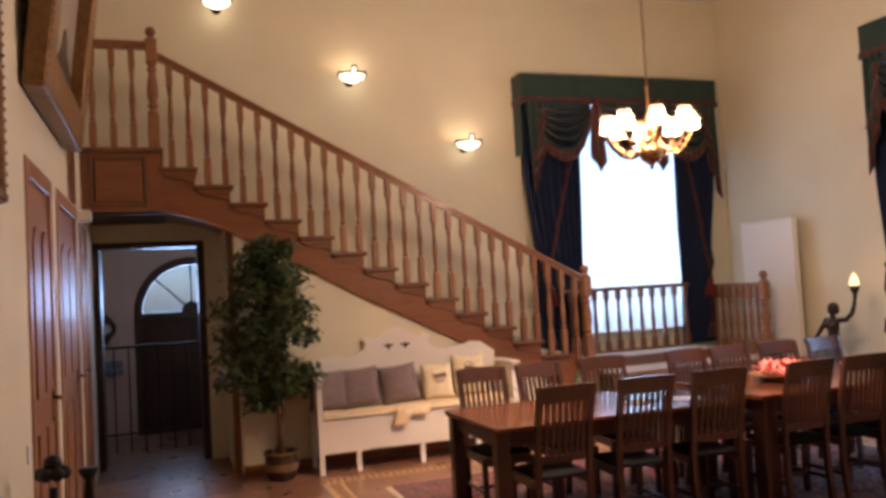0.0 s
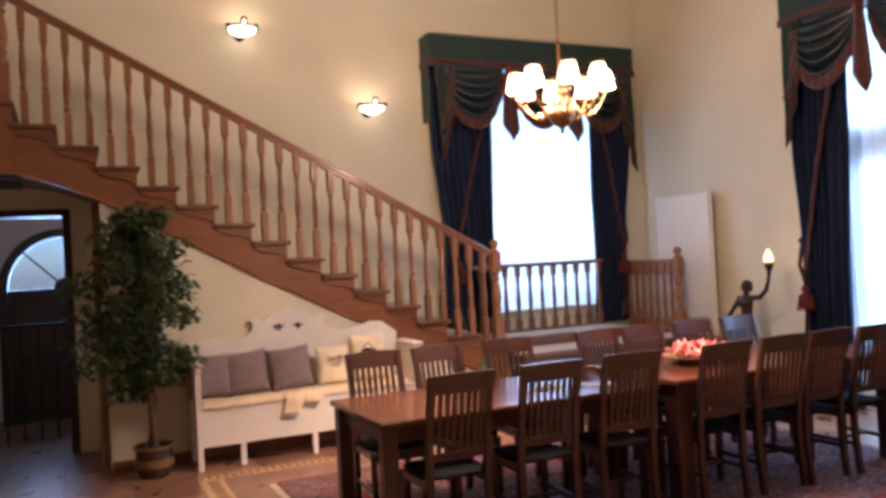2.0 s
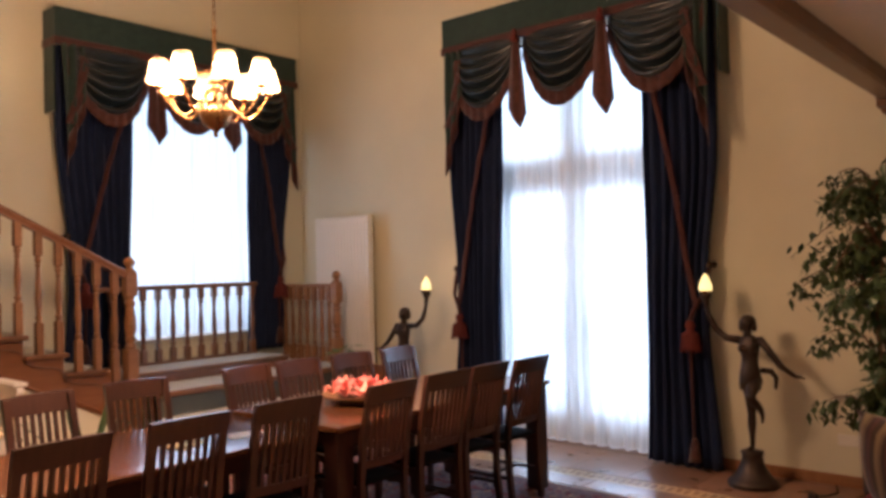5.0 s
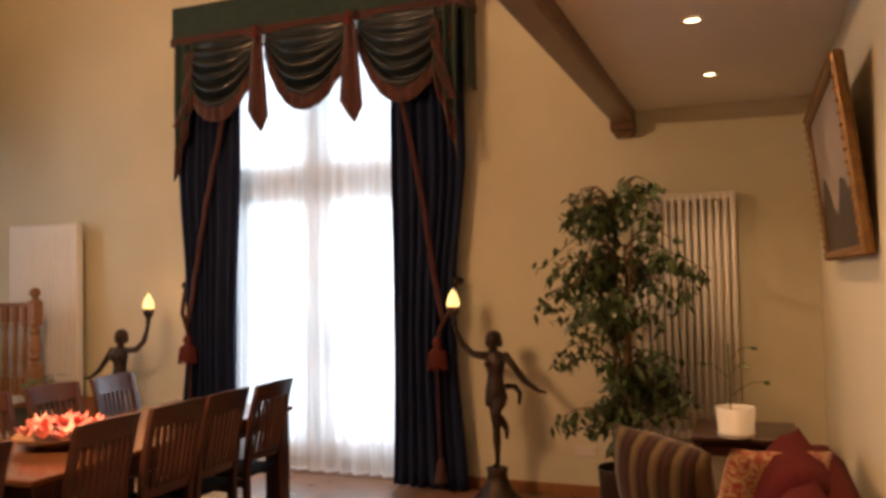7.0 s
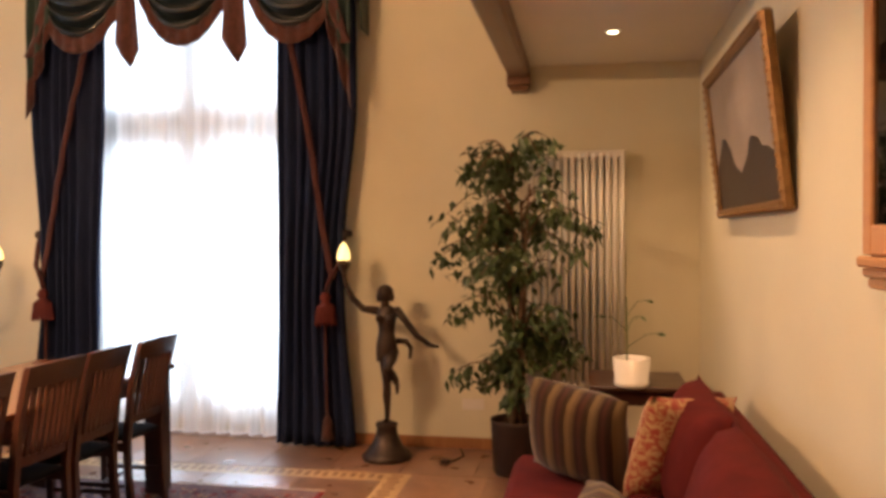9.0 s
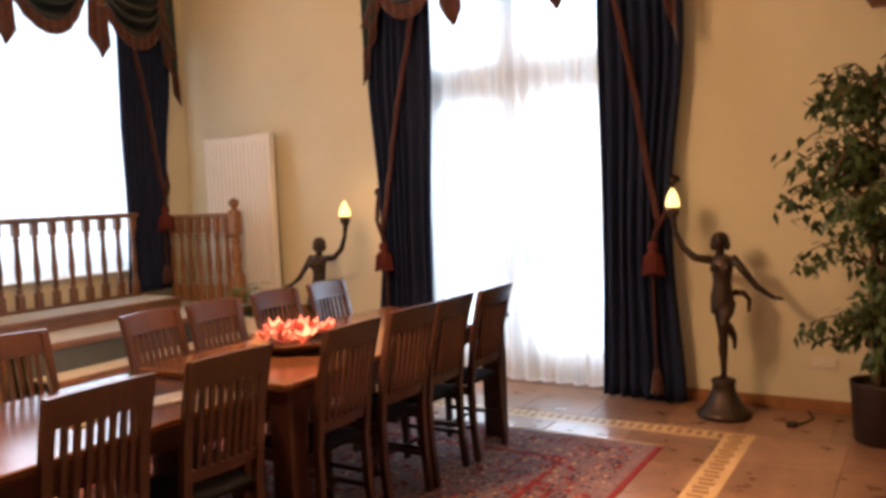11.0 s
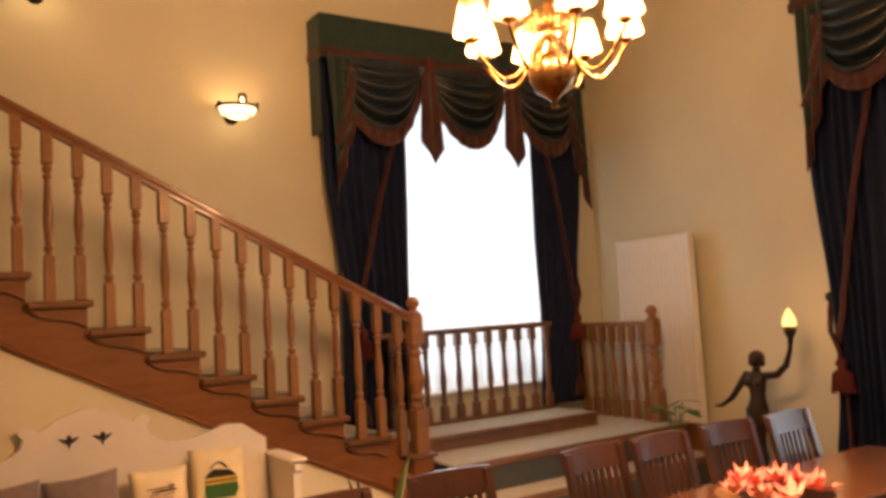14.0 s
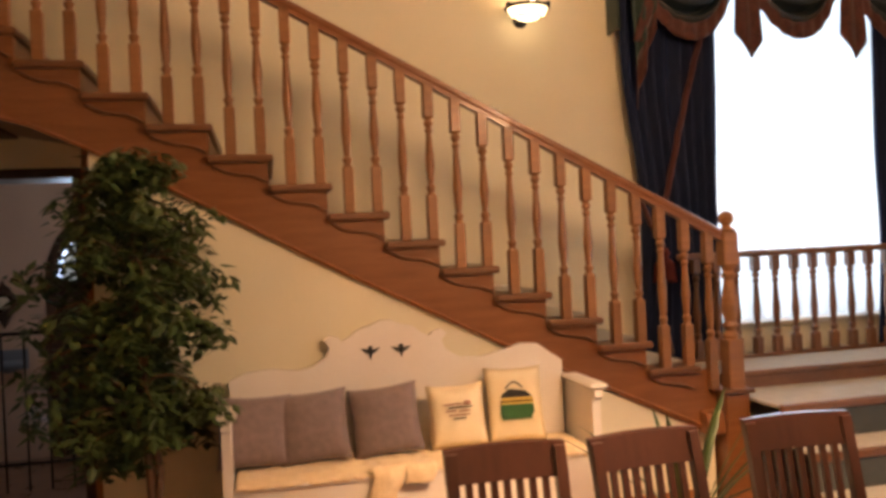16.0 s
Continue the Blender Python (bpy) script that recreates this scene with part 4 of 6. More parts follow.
def flight():
    y1 = NY - 0.002
    # stringer: saw-toothed above, straight below, rounded off at the landing
    up = []
    for k in range(13):
        x, z = X0 + RUN * k - 0.028, Z0 + 0.0 - RISE * k - 0.035
        up += [(x - RUN, z), (x, z)]
    low = [(4.74, 0.42), (4.60, 0.44), (3.60, 0.93), (2.46, 1.515), (1.203, 2.205), (0.95, 2.32), (0.60, 2.42)]
    part("stringer", prism(up + [(4.74, Z0 - RISE * 12 - 0.035)] + low, FACE + 0.06, FACE + 0.11), OAK_X, stairs)
    part("stringer_foot_moulding", tube([(4.70, FACE + 0.055, 0.43), (3.60, FACE + 0.055, 0.94), (2.46, FACE + 0.055, 1.525), (1.203, FACE + 0.055, 2.215), (0.95, FACE + 0.055, 2.33), (0.62, FACE + 0.055, 2.43)], 0.012, 6), OAK_X, stairs)
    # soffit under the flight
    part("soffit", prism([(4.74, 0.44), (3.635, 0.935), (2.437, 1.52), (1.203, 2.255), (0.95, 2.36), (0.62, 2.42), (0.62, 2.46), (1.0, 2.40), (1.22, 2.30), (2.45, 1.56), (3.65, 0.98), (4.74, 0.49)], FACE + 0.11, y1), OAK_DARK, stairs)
    tread = riser = bracket = None
    for k in range(13):
        at = pose(X0 + RUN * k, 0, Z0 - RISE * k)
        if tread is None:
            tread = part("tread", box((-RUN - 0.03, FACE, -0.040), (0, y1, 0), 0.010), OAK_DARK, stairs, "worn dark oak tread", m=at)
            riser = part("riser", box((-0.045, FACE + 0.11, -RISE), (-0.028, y1, -0.034)), OAK_X, stairs, m=at)
            curve = [(-0.03, -0.034), (-0.03, -0.145)]
            for j in range(13):
                q = j / 12
                curve.append((-0.035 - (RUN - 0.03) * q, -0.150 + 0.095 * q + 0.012 * math.sin(q * 2 * math.pi)))
            curve.append((-RUN - 0.02, -0.034))
            bracket = part("tread_bracket", prism(curve, FACE + 0.045, FACE + 0.06), OAK_X, stairs, m=at)
            # thin dark tube round the bracket, drawing its shadow line in colour
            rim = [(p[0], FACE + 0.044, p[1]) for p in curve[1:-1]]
            rim_ob = part("bracket_edge", tube(rim, 0.006, 5), OAK_DARK, stairs, "dark rim that draws the shade along the bracket edge", m=at)
            carpet = part("runner", box((-RUN + 0.03, FACE + 0.16, 0.001), (-0.01, y1 - 0.12, 0.010), 0.003), CARPET, stairs, "beige carpet runner", m=at)
        else:
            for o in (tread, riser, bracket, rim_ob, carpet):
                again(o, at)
    # balusters, two on each tread
    rail = lambda x: 2.487 + 0.885 - 0.531 * (x - 1.53)
    bal = {}
    for k in range(13):
        for j, off in enumerate((-0.217, -0.063)):
            x, z = X0 + RUN * k + off, Z0 - RISE * k
            length = round(rail(x) - 0.06 - z, 2)
            if length not in bal:
                bal[length] = part("baluster", baluster(length, 0.25), OAK, stairs, m=pose(x, FACE + 0.04, z))
            else:
                again(bal[length], pose(x, FACE + 0.04, z))
    part("baluster", baluster(round(rail(4.686) - 0.06 - 0.685, 2), 0.30), OAK, stairs, m=pose(4.686, FACE + 0.04, 0.685))
    # handrail
    def hand(points):
        bm = bmesh.new()
        rings = []
        for p in points:
            rings.append([bm.verts.new(Vector(p) + Vector((0, dy, dz))) for dy, dz in ((-0.028, -0.075), (0.028, -0.075), (0.028, -0.05), (0.036, -0.035), (0.036, -0.012), (0, 0.006), (-0.036, -0.012), (-0.036, -0.035), (-0.028, -0.05))])
        for a, b in zip(rings, rings[1:]):
            for i in range(9):
                bm.faces.new((a[i], b[i], b[(i + 1) % 9], a[(i + 1) % 9]))
        bm.faces.new(rings[0])
        bm.faces.new(rings[-1][::-1])
        bmesh.ops.recalc_face_normals(bm, faces=list(bm.faces))
        return bm

    part("handrail", hand([(x, FACE + 0.04, rail(x)) for x in (0.62, 1.5, 2.5, 3.5, 4.77)]), OAK_X, stairs)
    part("newel_post", newel(1.10), OAK, stairs, m=pose(0.57, FACE + 0.04, 2.985))
    part("newel_post", newel(1.075), OAK, stairs, m=pose(4.822, FACE + 0.04, 0.68))
    part("newel_block", boxes(((4.722, FACE - 0.04, 0.0), (4.88, FACE + 0.13, 0.66)), ((4.60, FACE - 0.03, 0.42), (4.72, FACE + 0.12, 0.56)), bevel=0.008), OAK_X, stairs)
    part("newel_flange", box((4.70, FACE - 0.065, 0.66), (4.905, FACE + 0.15, 0.685), 0.008), OAK_DARK, stairs)
    # upper landing with its panel
    part("landing_floor", box((WX + 0.002, FACE - 0.02, 2.945), (0.64, y1, 2.985), 0.008), OAK_DARK, stairs)
    part("landing_face", box((WX + 0.002, FACE + 0.03, 2.42), (0.62, FACE + 0.11, 2.943)), OAK_X, stairs)
    panel = part("landing_panel", box((0.06, FACE + 0.012, 2.50), (0.46, FACE + 0.028, 2.87), 0.012), OAK_X, stairs, "raised oak panel")
    part("panel_moulding", boxes(((0.02, FACE + 0.008, 2.46), (0.05, FACE + 0.029, 2.91)), ((0.47, FACE + 0.008, 2.46), (0.50, FACE + 0.029, 2.91)), ((0.05, FACE + 0.008, 2.88), (0.47, FACE + 0.029, 2.91)), ((0.05, FACE + 0.008, 2.46), (0.47, FACE + 0.029, 2.49)), bevel=0.004), OAK_DARK, stairs)
    part("side_board", box((WX + 0.001, 6.62, 2.42), (WX + 0.018, 7.02, 2.98), 0.004), OAK_X, stairs, "upright oak board on the wall")
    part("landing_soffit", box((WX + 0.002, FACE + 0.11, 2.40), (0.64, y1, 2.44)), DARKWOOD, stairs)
    part("landing_rail", hand([(WX + 0.004, FACE + 0.04, 3.95), (0.53, FACE + 0.04, 3.95)]), OAK_X, stairs)
    ub = None
    for x in (0.07, 0.235, 0.40):
        at = pose(x, FACE + 0.04, 2.985)
        ub = part("baluster", baluster(0.92, 0.22), OAK, stairs, m=at) if ub is None else again(ub, at) and ub


def lower_steps():
    y1 = NY - 0.002
    x0, x1 = 4.91, 7.14
    front = 7.31
    for k, (z, y) in enumerate(((0.207, front - 0.58), (0.413, front - 0.29), (PLAT, front))):
        back = y1 if k == 2 else y + 0.30
        part("step_carpet", box((x0, y + 0.03, z - 0.02), (x1, back, z), 0.004), CARPET, stairs, "grey beige step carpet")
        part("step_nosing", box((x0, y - 0.012, z - 0.045), (x1, y + 0.03, z + 0.004), 0.008), OAK_DARK, stairs, "dark oak step nosing")
        part("step_riser", box((x0, y + 0.005, z - 0.207), (x1, y + 0.028, z - 0.045)), RISER, stairs, "dark green step riser")
    part("platform_side", box((x1, front - 0.58, 0), (x1 + 0.03, y1, PLAT + 0.004), 0.004), OAK_X, stairs)
    # raised ledge along the window
    part("ledge_riser", box((4.88, 7.862, PLAT + 0.001), (6.66, 7.885, 0.70)), OAK_DARK, stairs)
    part("ledge_nosing", box((4.88, 7.845, 0.695), (6.675, 7.89, 0.73), 0.008), OAK_DARK, stairs)
    part("ledge_carpet", box((4.88, 7.89, 0.625), (6.66, y1, 0.727)), CARPET, stairs)
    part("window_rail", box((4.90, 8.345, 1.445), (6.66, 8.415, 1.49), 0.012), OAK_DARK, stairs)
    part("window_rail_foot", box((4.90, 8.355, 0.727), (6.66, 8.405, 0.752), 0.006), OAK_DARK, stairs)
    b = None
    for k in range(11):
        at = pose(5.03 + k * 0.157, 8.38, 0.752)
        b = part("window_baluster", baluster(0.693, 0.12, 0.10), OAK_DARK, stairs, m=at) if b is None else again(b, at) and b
    # rail on the open side
    part("newel_post", newel(0.965, 0.26), OAK, stairs, m=pose(7.08, 7.56, PLAT))
    part("side_rail", box((7.05, 7.62, 1.41), (7.11, 8.52, 1.45), 0.012), OAK, stairs)
    s = None
    for k in range(7):
        at = pose(7.08, 7.68 + k * 0.122, PLAT)
        s = part("baluster", baluster(0.79, 0.16, 0.14), OAK, stairs, m=at) if s is None else again(s, at) and s


flight()
lower_steps()

# ---------------------------------------------------------------- rug
def rug():
    x0, x1, y0, y1 = 2.29, 6.38, 3.47, 6.54
    r = thing("rug", "large red Persian rug under the dining tables", "rug", pose((x0 + x1) / 2, (y0 + y1) / 2, 0))
    w, h = (x1 - x0) / 2, (y1 - y0) / 2
    part("edge", box((-w, -h, 0.0), (w, h, 0.009), 0.003), RUGBASE, r, "plain red rug edge")
    part("outer_band", box((-w + 0.006, -h + 0.03, 0.004), (w - 0.006, h - 0.03, 0.011)), RUGBAND, r, "patterned pale border band")
    part("guard_stripe", box((-w + 0.42, -h + 0.42, 0.005), (w - 0.42, h - 0.42, 0.0125)), RUGBASE, r)
    part("field", box((-w + 0.46, -h + 0.46, 0.006), (w - 0.46, h - 0.46, 0.014)), RUGFIELD, r, "dark red and navy floral field")
    rng = random.Random(4)
    # woven flowers and leaves of the border and the field
    for name, mat, n, size in (("red_motif", RUGBASE, 1500, 0.014), ("pale_motif", FLORAL, 3000, 0.009), ("plum_motif", PLUM, 1700, 0.011)):
        bm = bmesh.new()
        for _ in range(n):
            px, py = rng.uniform(-w + 0.1, w - 0.1), rng.uniform(-h + 0.1, h - 0.1)
            a, s = rng.uniform(0, 6.3), size * rng.uniform(0.5, 1.3)
            pts = [(px + s * (1 + 0.35 * (q % 2)) * math.cos(a + q * 0.785) * 1.3, py + s * (1 + 0.35 * (q % 2)) * math.sin(a + q * 0.785)) for q in range(8)]
            vs = [bm.verts.new((p[0], p[1], 0.0146)) for p in pts]
            bm.faces.new(vs)
        tagged(part(name, bm, mat, r, "small woven flower motifs"), kind="stuff")
    for sx in (-1, 1):
        bm = bmesh.new()
        for k in range(150):
            y = -h + 0.02 + (2 * h - 0.04) * k / 149
            tube([(sx * w, y, 0.005), (sx * (w + 0.03), y + 0.004 * math.sin(k), 0.004), (sx * (w + 0.055), y - 0.003 * math.cos(k * 2), 0.003)], 0.003, 4, bm)
        tagged(part("fringe", bm, FRINGE, r, "short cream fringe"), kind="stuff")


rug()

# ---------------------------------------------------------------- tables and chairs
def dining_table(x0, x1, y0, y1, top, leg, label):
    t = thing("dining_table", label, "table", pose((x0 + x1) / 2, (y0 + y1) / 2, 0), group="dining tables")
    w, h = (x1 - x0) / 2, (y1 - y0) / 2
    part("tabletop", box((-w, -h, top - 0.034), (w, h, top), 0.006), TABLETOP, t, "polished reddish brown tabletop")
    part("apron", boxes(((-w + 0.05, -h + 0.05, top - 0.125), (w - 0.05, -h + 0.07, top - 0.034)), ((-w + 0.05, h - 0.07, top - 0.125), (w - 0.05, h - 0.05, top - 0.034)),
                        ((-w + 0.05, -h + 0.07, top - 0.125), (-w + 0.07, h - 0.07, top - 0.034)), ((w - 0.07, -h + 0.07, top - 0.125), (w - 0.05, h - 0.07, top - 0.034))), MAHOG, t)
    for sx in (-1, 1):
        for sy in (-1, 1):
            cx, cy = sx * (w - leg / 2 - 0.02), sy * (h - leg / 2 - 0.02)
            part("leg", box((cx - leg / 2, cy - leg / 2, 0.014), (cx + leg / 2, cy + leg / 2, top - 0.034), 0.006), MAHOG, t)


dining_table(2.40, 4.22, 4.53, 5.42, 0.755, 0.085, "long dark mahogany dining table with square legs")
dining_table(4.24, 6.29, 4.40, 5.34, 0.785, 0.115, "heavier dark dining table with thick square legs")


def dining_chair():
    """Seat towards +y, back at y = 0."""
    c = thing("dining_chair", "dark mahogany slat back dining chair with black seat", "chair", group="chairs round the dining tables")
    W = 0.38
    # rear posts lean back above the seat
    for s in (-1, 1):
        x = s * (W / 2 - 0.02)
        pts = [(x, 0.06, 0.0), (x, 0.085, 0.25), (x, 0.09, 0.45), (x, 0.06, 0.72), (x, 0.0, 0.975)]
        bm = bmesh.new()
        rings = []
        for p in pts:
            rings.append([bm.verts.new((p[0] + dx, p[1] + dy, p[2])) for dx, dy in ((-0.018, -0.016), (0.018, -0.016), (0.018, 0.016), (-0.018, 0.016))])
        for a, b in zip(rings, rings[1:]):
            for k in range(4):
                bm.faces.new((a[k], a[(k + 1) % 4], b[(k + 1) % 4], b[k]))
        bm.faces.new(rings[0][::-1])
        bm.faces.new(rings[-1])
        part("back_leg", bm, MAHOG, c)
        part("front_leg", box((x - 0.018, 0.43, 0), (x + 0.018, 0.466, 0.42), 0.004), MAHOG, c)
        part("side_stretcher", box((x - 0.009, 0.09, 0.18), (x + 0.009, 0.43, 0.205), 0.003), MAHOG, c)
        part("side_rail", box((x - 0.011, 0.10, 0.38), (x + 0.011, 0.43, 0.43), 0.003), MAHOG, c)
    part("cross_stretcher", box((-W / 2 + 0.03, 0.25, 0.182), (W / 2 - 0.03, 0.27, 0.203), 0.003), MAHOG, c)
    part("front_rail", box((-W / 2 + 0.03, 0.435, 0.37), (W / 2 - 0.03, 0.457, 0.43), 0.003), MAHOG, c)

    def bowed(z0, z1, y0, y1, thick, crest=0.0):
        bm = bmesh.new()
        n = 10
        rows = []
        for k in range(n + 1):
            u = 2 * k / n - 1
            x = u * (W / 2 - (0.0 if crest else 0.035))
            back = -0.014 * (1 - u * u)
            z = z1 + crest * (1 - u * u)
            rows.append([bm.verts.new(p) for p in ((x, y0 + back, z0), (x, y0 + back + thick, z0), (x, y1 + back + thick, z), (x, y1 + back, z))])
        for a, b in zip(rows, rows[1:]):
            for k in range(4):
                bm.faces.new((a[k], b[k], b[(k + 1) % 4], a[(k + 1) % 4]))
        bm.faces.new(rows[0])
        bm.faces.new(rows[-1][::-1])
        bmesh.ops.recalc_face_normals(bm, faces=list(bm.faces))
        return bm

    part("crest_rail", bowed(0.885, 0.985, 0.008, -0.022, 0.026, 0.006), MAHOG, c)
    part("lower_back_rail", bowed(0.53, 0.575, 0.075, 0.068, 0.022), MAHOG, c)
    slat = None
    for k in range(7):
        u = (k - 3) / 3 * 0.75
        x = u * (W / 2 - 0.03)
        bow = -0.014 * (1 - u * u)
        bm = prism([(0.085, 0.57), (0.07, 0.57), (0.012, 0.89), (0.027, 0.89)], -0.010, 0.010, "x")
        at = pose(x, bow, 0)
        if slat is None:
            slat = part("slat", bm, MAHOG, c, m=at)
        else:
            bm.free()
            again(slat, at)
    seat = bmesh.new()
    ball(seat, (0, 0.27, 0.445), 1, 0.182, 0.20, 0.03, 16)
    for v in seat.verts:
        d = v.co - Vector((0, 0.27, 0.445))
        q = max(abs(d.x) / 0.182, abs(d.y) / 0.20, 1e-6)
        rr = math.hypot(d.x / 0.182, d.y / 0.20)
        if rr > 1e-6:
            v.co.x, v.co.y = d.x * (rr / q) ** 0.8, 0.27 + d.y * (rr / q) ** 0.8
    part("seat", seat, SEATPAD, c, "black leather seat pad", True)
    return c


chair = dining_chair()
Z_RUG = 0.014
chair.matrix_basis = pose(2.785, 4.33, Z_RUG, 0, 0, 1)
for x, y, a in ((3.335, 4.335, -2), (3.865, 4.325, -4), (4.545, 4.285, 1), (5.025, 4.29, -2), (5.435, 4.29, 2), (5.875, 4.275, 0)):
    copy_thing(chair, pose(x, y, Z_RUG, 0, 0, a))
for x, y, a in ((2.77, 5.62, 178), (3.22, 5.60, 184), (3.78, 5.62, 176), (4.52, 5.58, 184), (4.93, 5.56, 181), (5.41, 5.55, 178), (5.87, 5.52, 182)):
    copy_thing(chair, pose(x, y, Z_RUG, 0, 0, a))

# fruit bowl with silk flowers
def flower_bowl():
    b = thing("flower_bowl", "woven bowl heaped with pink silk flowers on the table", "bowl", pose(4.86, 4.90, 0.785))
    part("bowl", lathe([(0.10, 0.0), (0.16, 0.025), (0.22, 0.055), (0.23, 0.058), (0.22, 0.046), (0.16, 0.025), (0.0, 0.02)], 24, cap=False), BASKET, b, "", True)
    rng = random.Random(3)
    for k in range(22):
        bm = bmesh.new()
        a, r = rng.uniform(0, 6.28), 0.19 * math.sqrt(rng.random())
        c = Vector((r * math.cos(a), r * math.sin(a), 0.055 + 0.035 * (1 - r / 0.19)))
        for j in range(9):
            t = j * 0.698 + rng.uniform(-0.2, 0.2)
            lean = rng.uniform(0.55, 1.35)
            d = Vector((math.cos(t) * math.sin(lean), math.sin(t) * math.sin(lean), math.cos(lean)))
            s = d.cross(Vector((0, 0, 1))).normalized() * 0.020
            tip = c + d * rng.uniform(0.075, 0.115)
            mid = c + d * 0.05
            v = [bm.verts.new(p) for p in (c, mid + s, tip, mid - s)]
            bm.faces.new(v)
        part("flower", bm, FLOWER if k % 3 else FLOWER_L, b)


flower_bowl()
solid("booklet", box((-0.10, -0.07, 0), (0.10, 0.07, 0.008), 0.001), PAPER, "yellow printed booklet lying on the table", "booklet", m=pose(3.62, 4.86, 0.7555, 0, 0, 20))
solid("booklet", box((-0.10, -0.07, 0), (0.10, 0.07, 0.005), 0.001), WHITECER, "white leaflet lying on the table", "booklet", m=pose(3.95, 4.80, 0.7555, 0, 0, -15))

# ---------------------------------------------------------------- painted bench
def bench():
    b = thing("hall_bench", "white painted wooden box bench with a scrolled back", "bench", pose(0, 0, 0))
    x0, x1, yf, yb = 1.84, 3.78, 7.235, 7.655
    top = [(x0 + 0.03, 0.96), (x0 + 0.12, 1.0), (x0 + 0.25, 1.01), (x0 + 0.38, 0.99), (2.30, 1.0), (2.38, 1.05), (2.40, 1.10), (2.37, 1.14), (2.40, 1.165), (2.45, 1.15), (2.47, 1.13), (2.52, 1.155), (2.56, 1.19), (2.63, 1.205), (2.68, 1.23), (2.74, 1.23),
           (2.79, 1.205), (2.86, 1.19), (2.90, 1.155), (2.95, 1.13), (2.97, 1.15), (3.02, 1.165), (3.05, 1.14), (3.02, 1.10), (3.04, 1.05), (3.12, 1.0), (3.24, 0.99), (3.37, 1.02), (3.48, 1.05), (3.58, 1.04), (3.66, 0.98), (3.72, 0.94)]
    back = prism([(x0 + 0.03, 0.20)] + top + [(x1 - 0.06, 0.20)], yb - 0.035, yb)
    bk = part("backrest", back, WHITEPAINT, b)
    # no holes are cut: black plates give the shade inside the bird openings
    for cx in (2.62, 2.79):
        bird = [(cx - 0.055, 1.085), (cx - 0.03, 1.062), (cx - 0.008, 1.05), (cx, 1.02), (cx + 0.008, 1.05), (cx + 0.03, 1.062), (cx + 0.055, 1.085), (cx + 0.03, 1.08), (cx + 0.012, 1.075), (cx + 0.01, 1.095), (cx - 0.01, 1.095), (cx - 0.012, 1.075), (cx - 0.03, 1.08)]
        part("bird_cutout", prism(bird, yb - 0.040, yb - 0.034), INK_K, bk, "dark bird shaped plate painted as the shade in a cut-out")
    for x, sgn in ((x0, 1), (x1 - 0.045, -1)):
        end = [(yf, 0.0), (yf + 0.05, 0.0), (yf + 0.05, 0.18), (yb - 0.05, 0.18), (yb - 0.05, 0.0), (yb, 0.0), (yb, 0.83), (yf + 0.10, 0.83), (yf + 0.02, 0.845), (yf - 0.03, 0.83), (yf - 0.035, 0.79), (yf, 0.77)]
        part("end_panel", prism(end, x, x + 0.045, "x"), WHITEPAINT, b)
        part("armrest", box((x - 0.03, yf - 0.05, 0.831), (x + 0.075, yb - 0.04, 0.862), 0.012), WHITEPAINT, b)
    part("seat_board", box((x0 + 0.045, yf + 0.0, 0.475), (x1 - 0.045, yb - 0.035, 0.50), 0.008), WHITEPAINT, b)
    part("front_panel", box((x0 + 0.045, yf + 0.02, 0.18), (x1 - 0.045, yf + 0.045, 0.475)), WHITEPAINT, b)
    part("box_floor", box((x0 + 0.045, yf + 0.045, 0.18), (x1 - 0.045, yb - 0.035, 0.20)), WHITEPAINT, b)
    for x in (2.20, 2.80, 3.36):
        part("leg", box((x - 0.022, yf + 0.012, 0), (x + 0.022, yf + 0.052, 0.18), 0.004), WHITEPAINT, b)
    # sheepskin on the seat

    def fur(u, v):
        x = x0 + 0.06 + u * (x1 - x0 - 0.14)
        y = yb - 0.06 - v * 0.36
        z = 0.515 + 0.012 * noise.noise((u * 40, v * 12, 0)) + 0.01 * noise.noise((u * 90, v * 30, 3))
        if v > 0.86:
            z -= 0.03 * (v - 0.86) / 0.14
            y -= 0.012 * noise.noise((u * 30, 0, 5))
        return Vector((x, y, z))

    s = thing("sheepskin", "cream sheepskin laid along the bench seat", "sheepskin", pose(0, 0, 0))
    part("fleece", sheet(120, 24, fur, 0.014), SHEEP, s, "", True)

    def leg(u, v):
        x = 2.62 + (u - 0.5) * (0.17 - 0.05 * v) + 0.02 * math.sin(v * 5)
        y = yf + 0.02 - 0.03 * math.sin(min(1, v * 2) * math.pi / 2)
        z = 0.525 - 0.16 * v ** 1.4 + 0.008 * noise.noise((u * 9, v * 9, 2))
        return Vector((x, y - 0.012 * math.sin(u * math.pi), z))

    part("hanging_leg", sheet(14, 14, leg, 0.016), SHEEP, s, "", True)
    part("hanging_leg", sheet(14, 14, lambda u, v: leg(u, v * 0.6) + Vector((0.16, 0, 0)), 0.016), SHEEP, s, "", True)
    for x, tilt, turn in ((1.985, -14, 3), (2.295, -15, -4), (2.68, -17, -6)):
        solid("cushion", cushion(0.375, 0.37, 0.17), MAUVE, "grey mauve fabric cushion on the bench", "cushion", "cushions on the bench", m=pose(x, yb - 0.21, 0.535, tilt, turn * 0.9, turn), smooth=True)
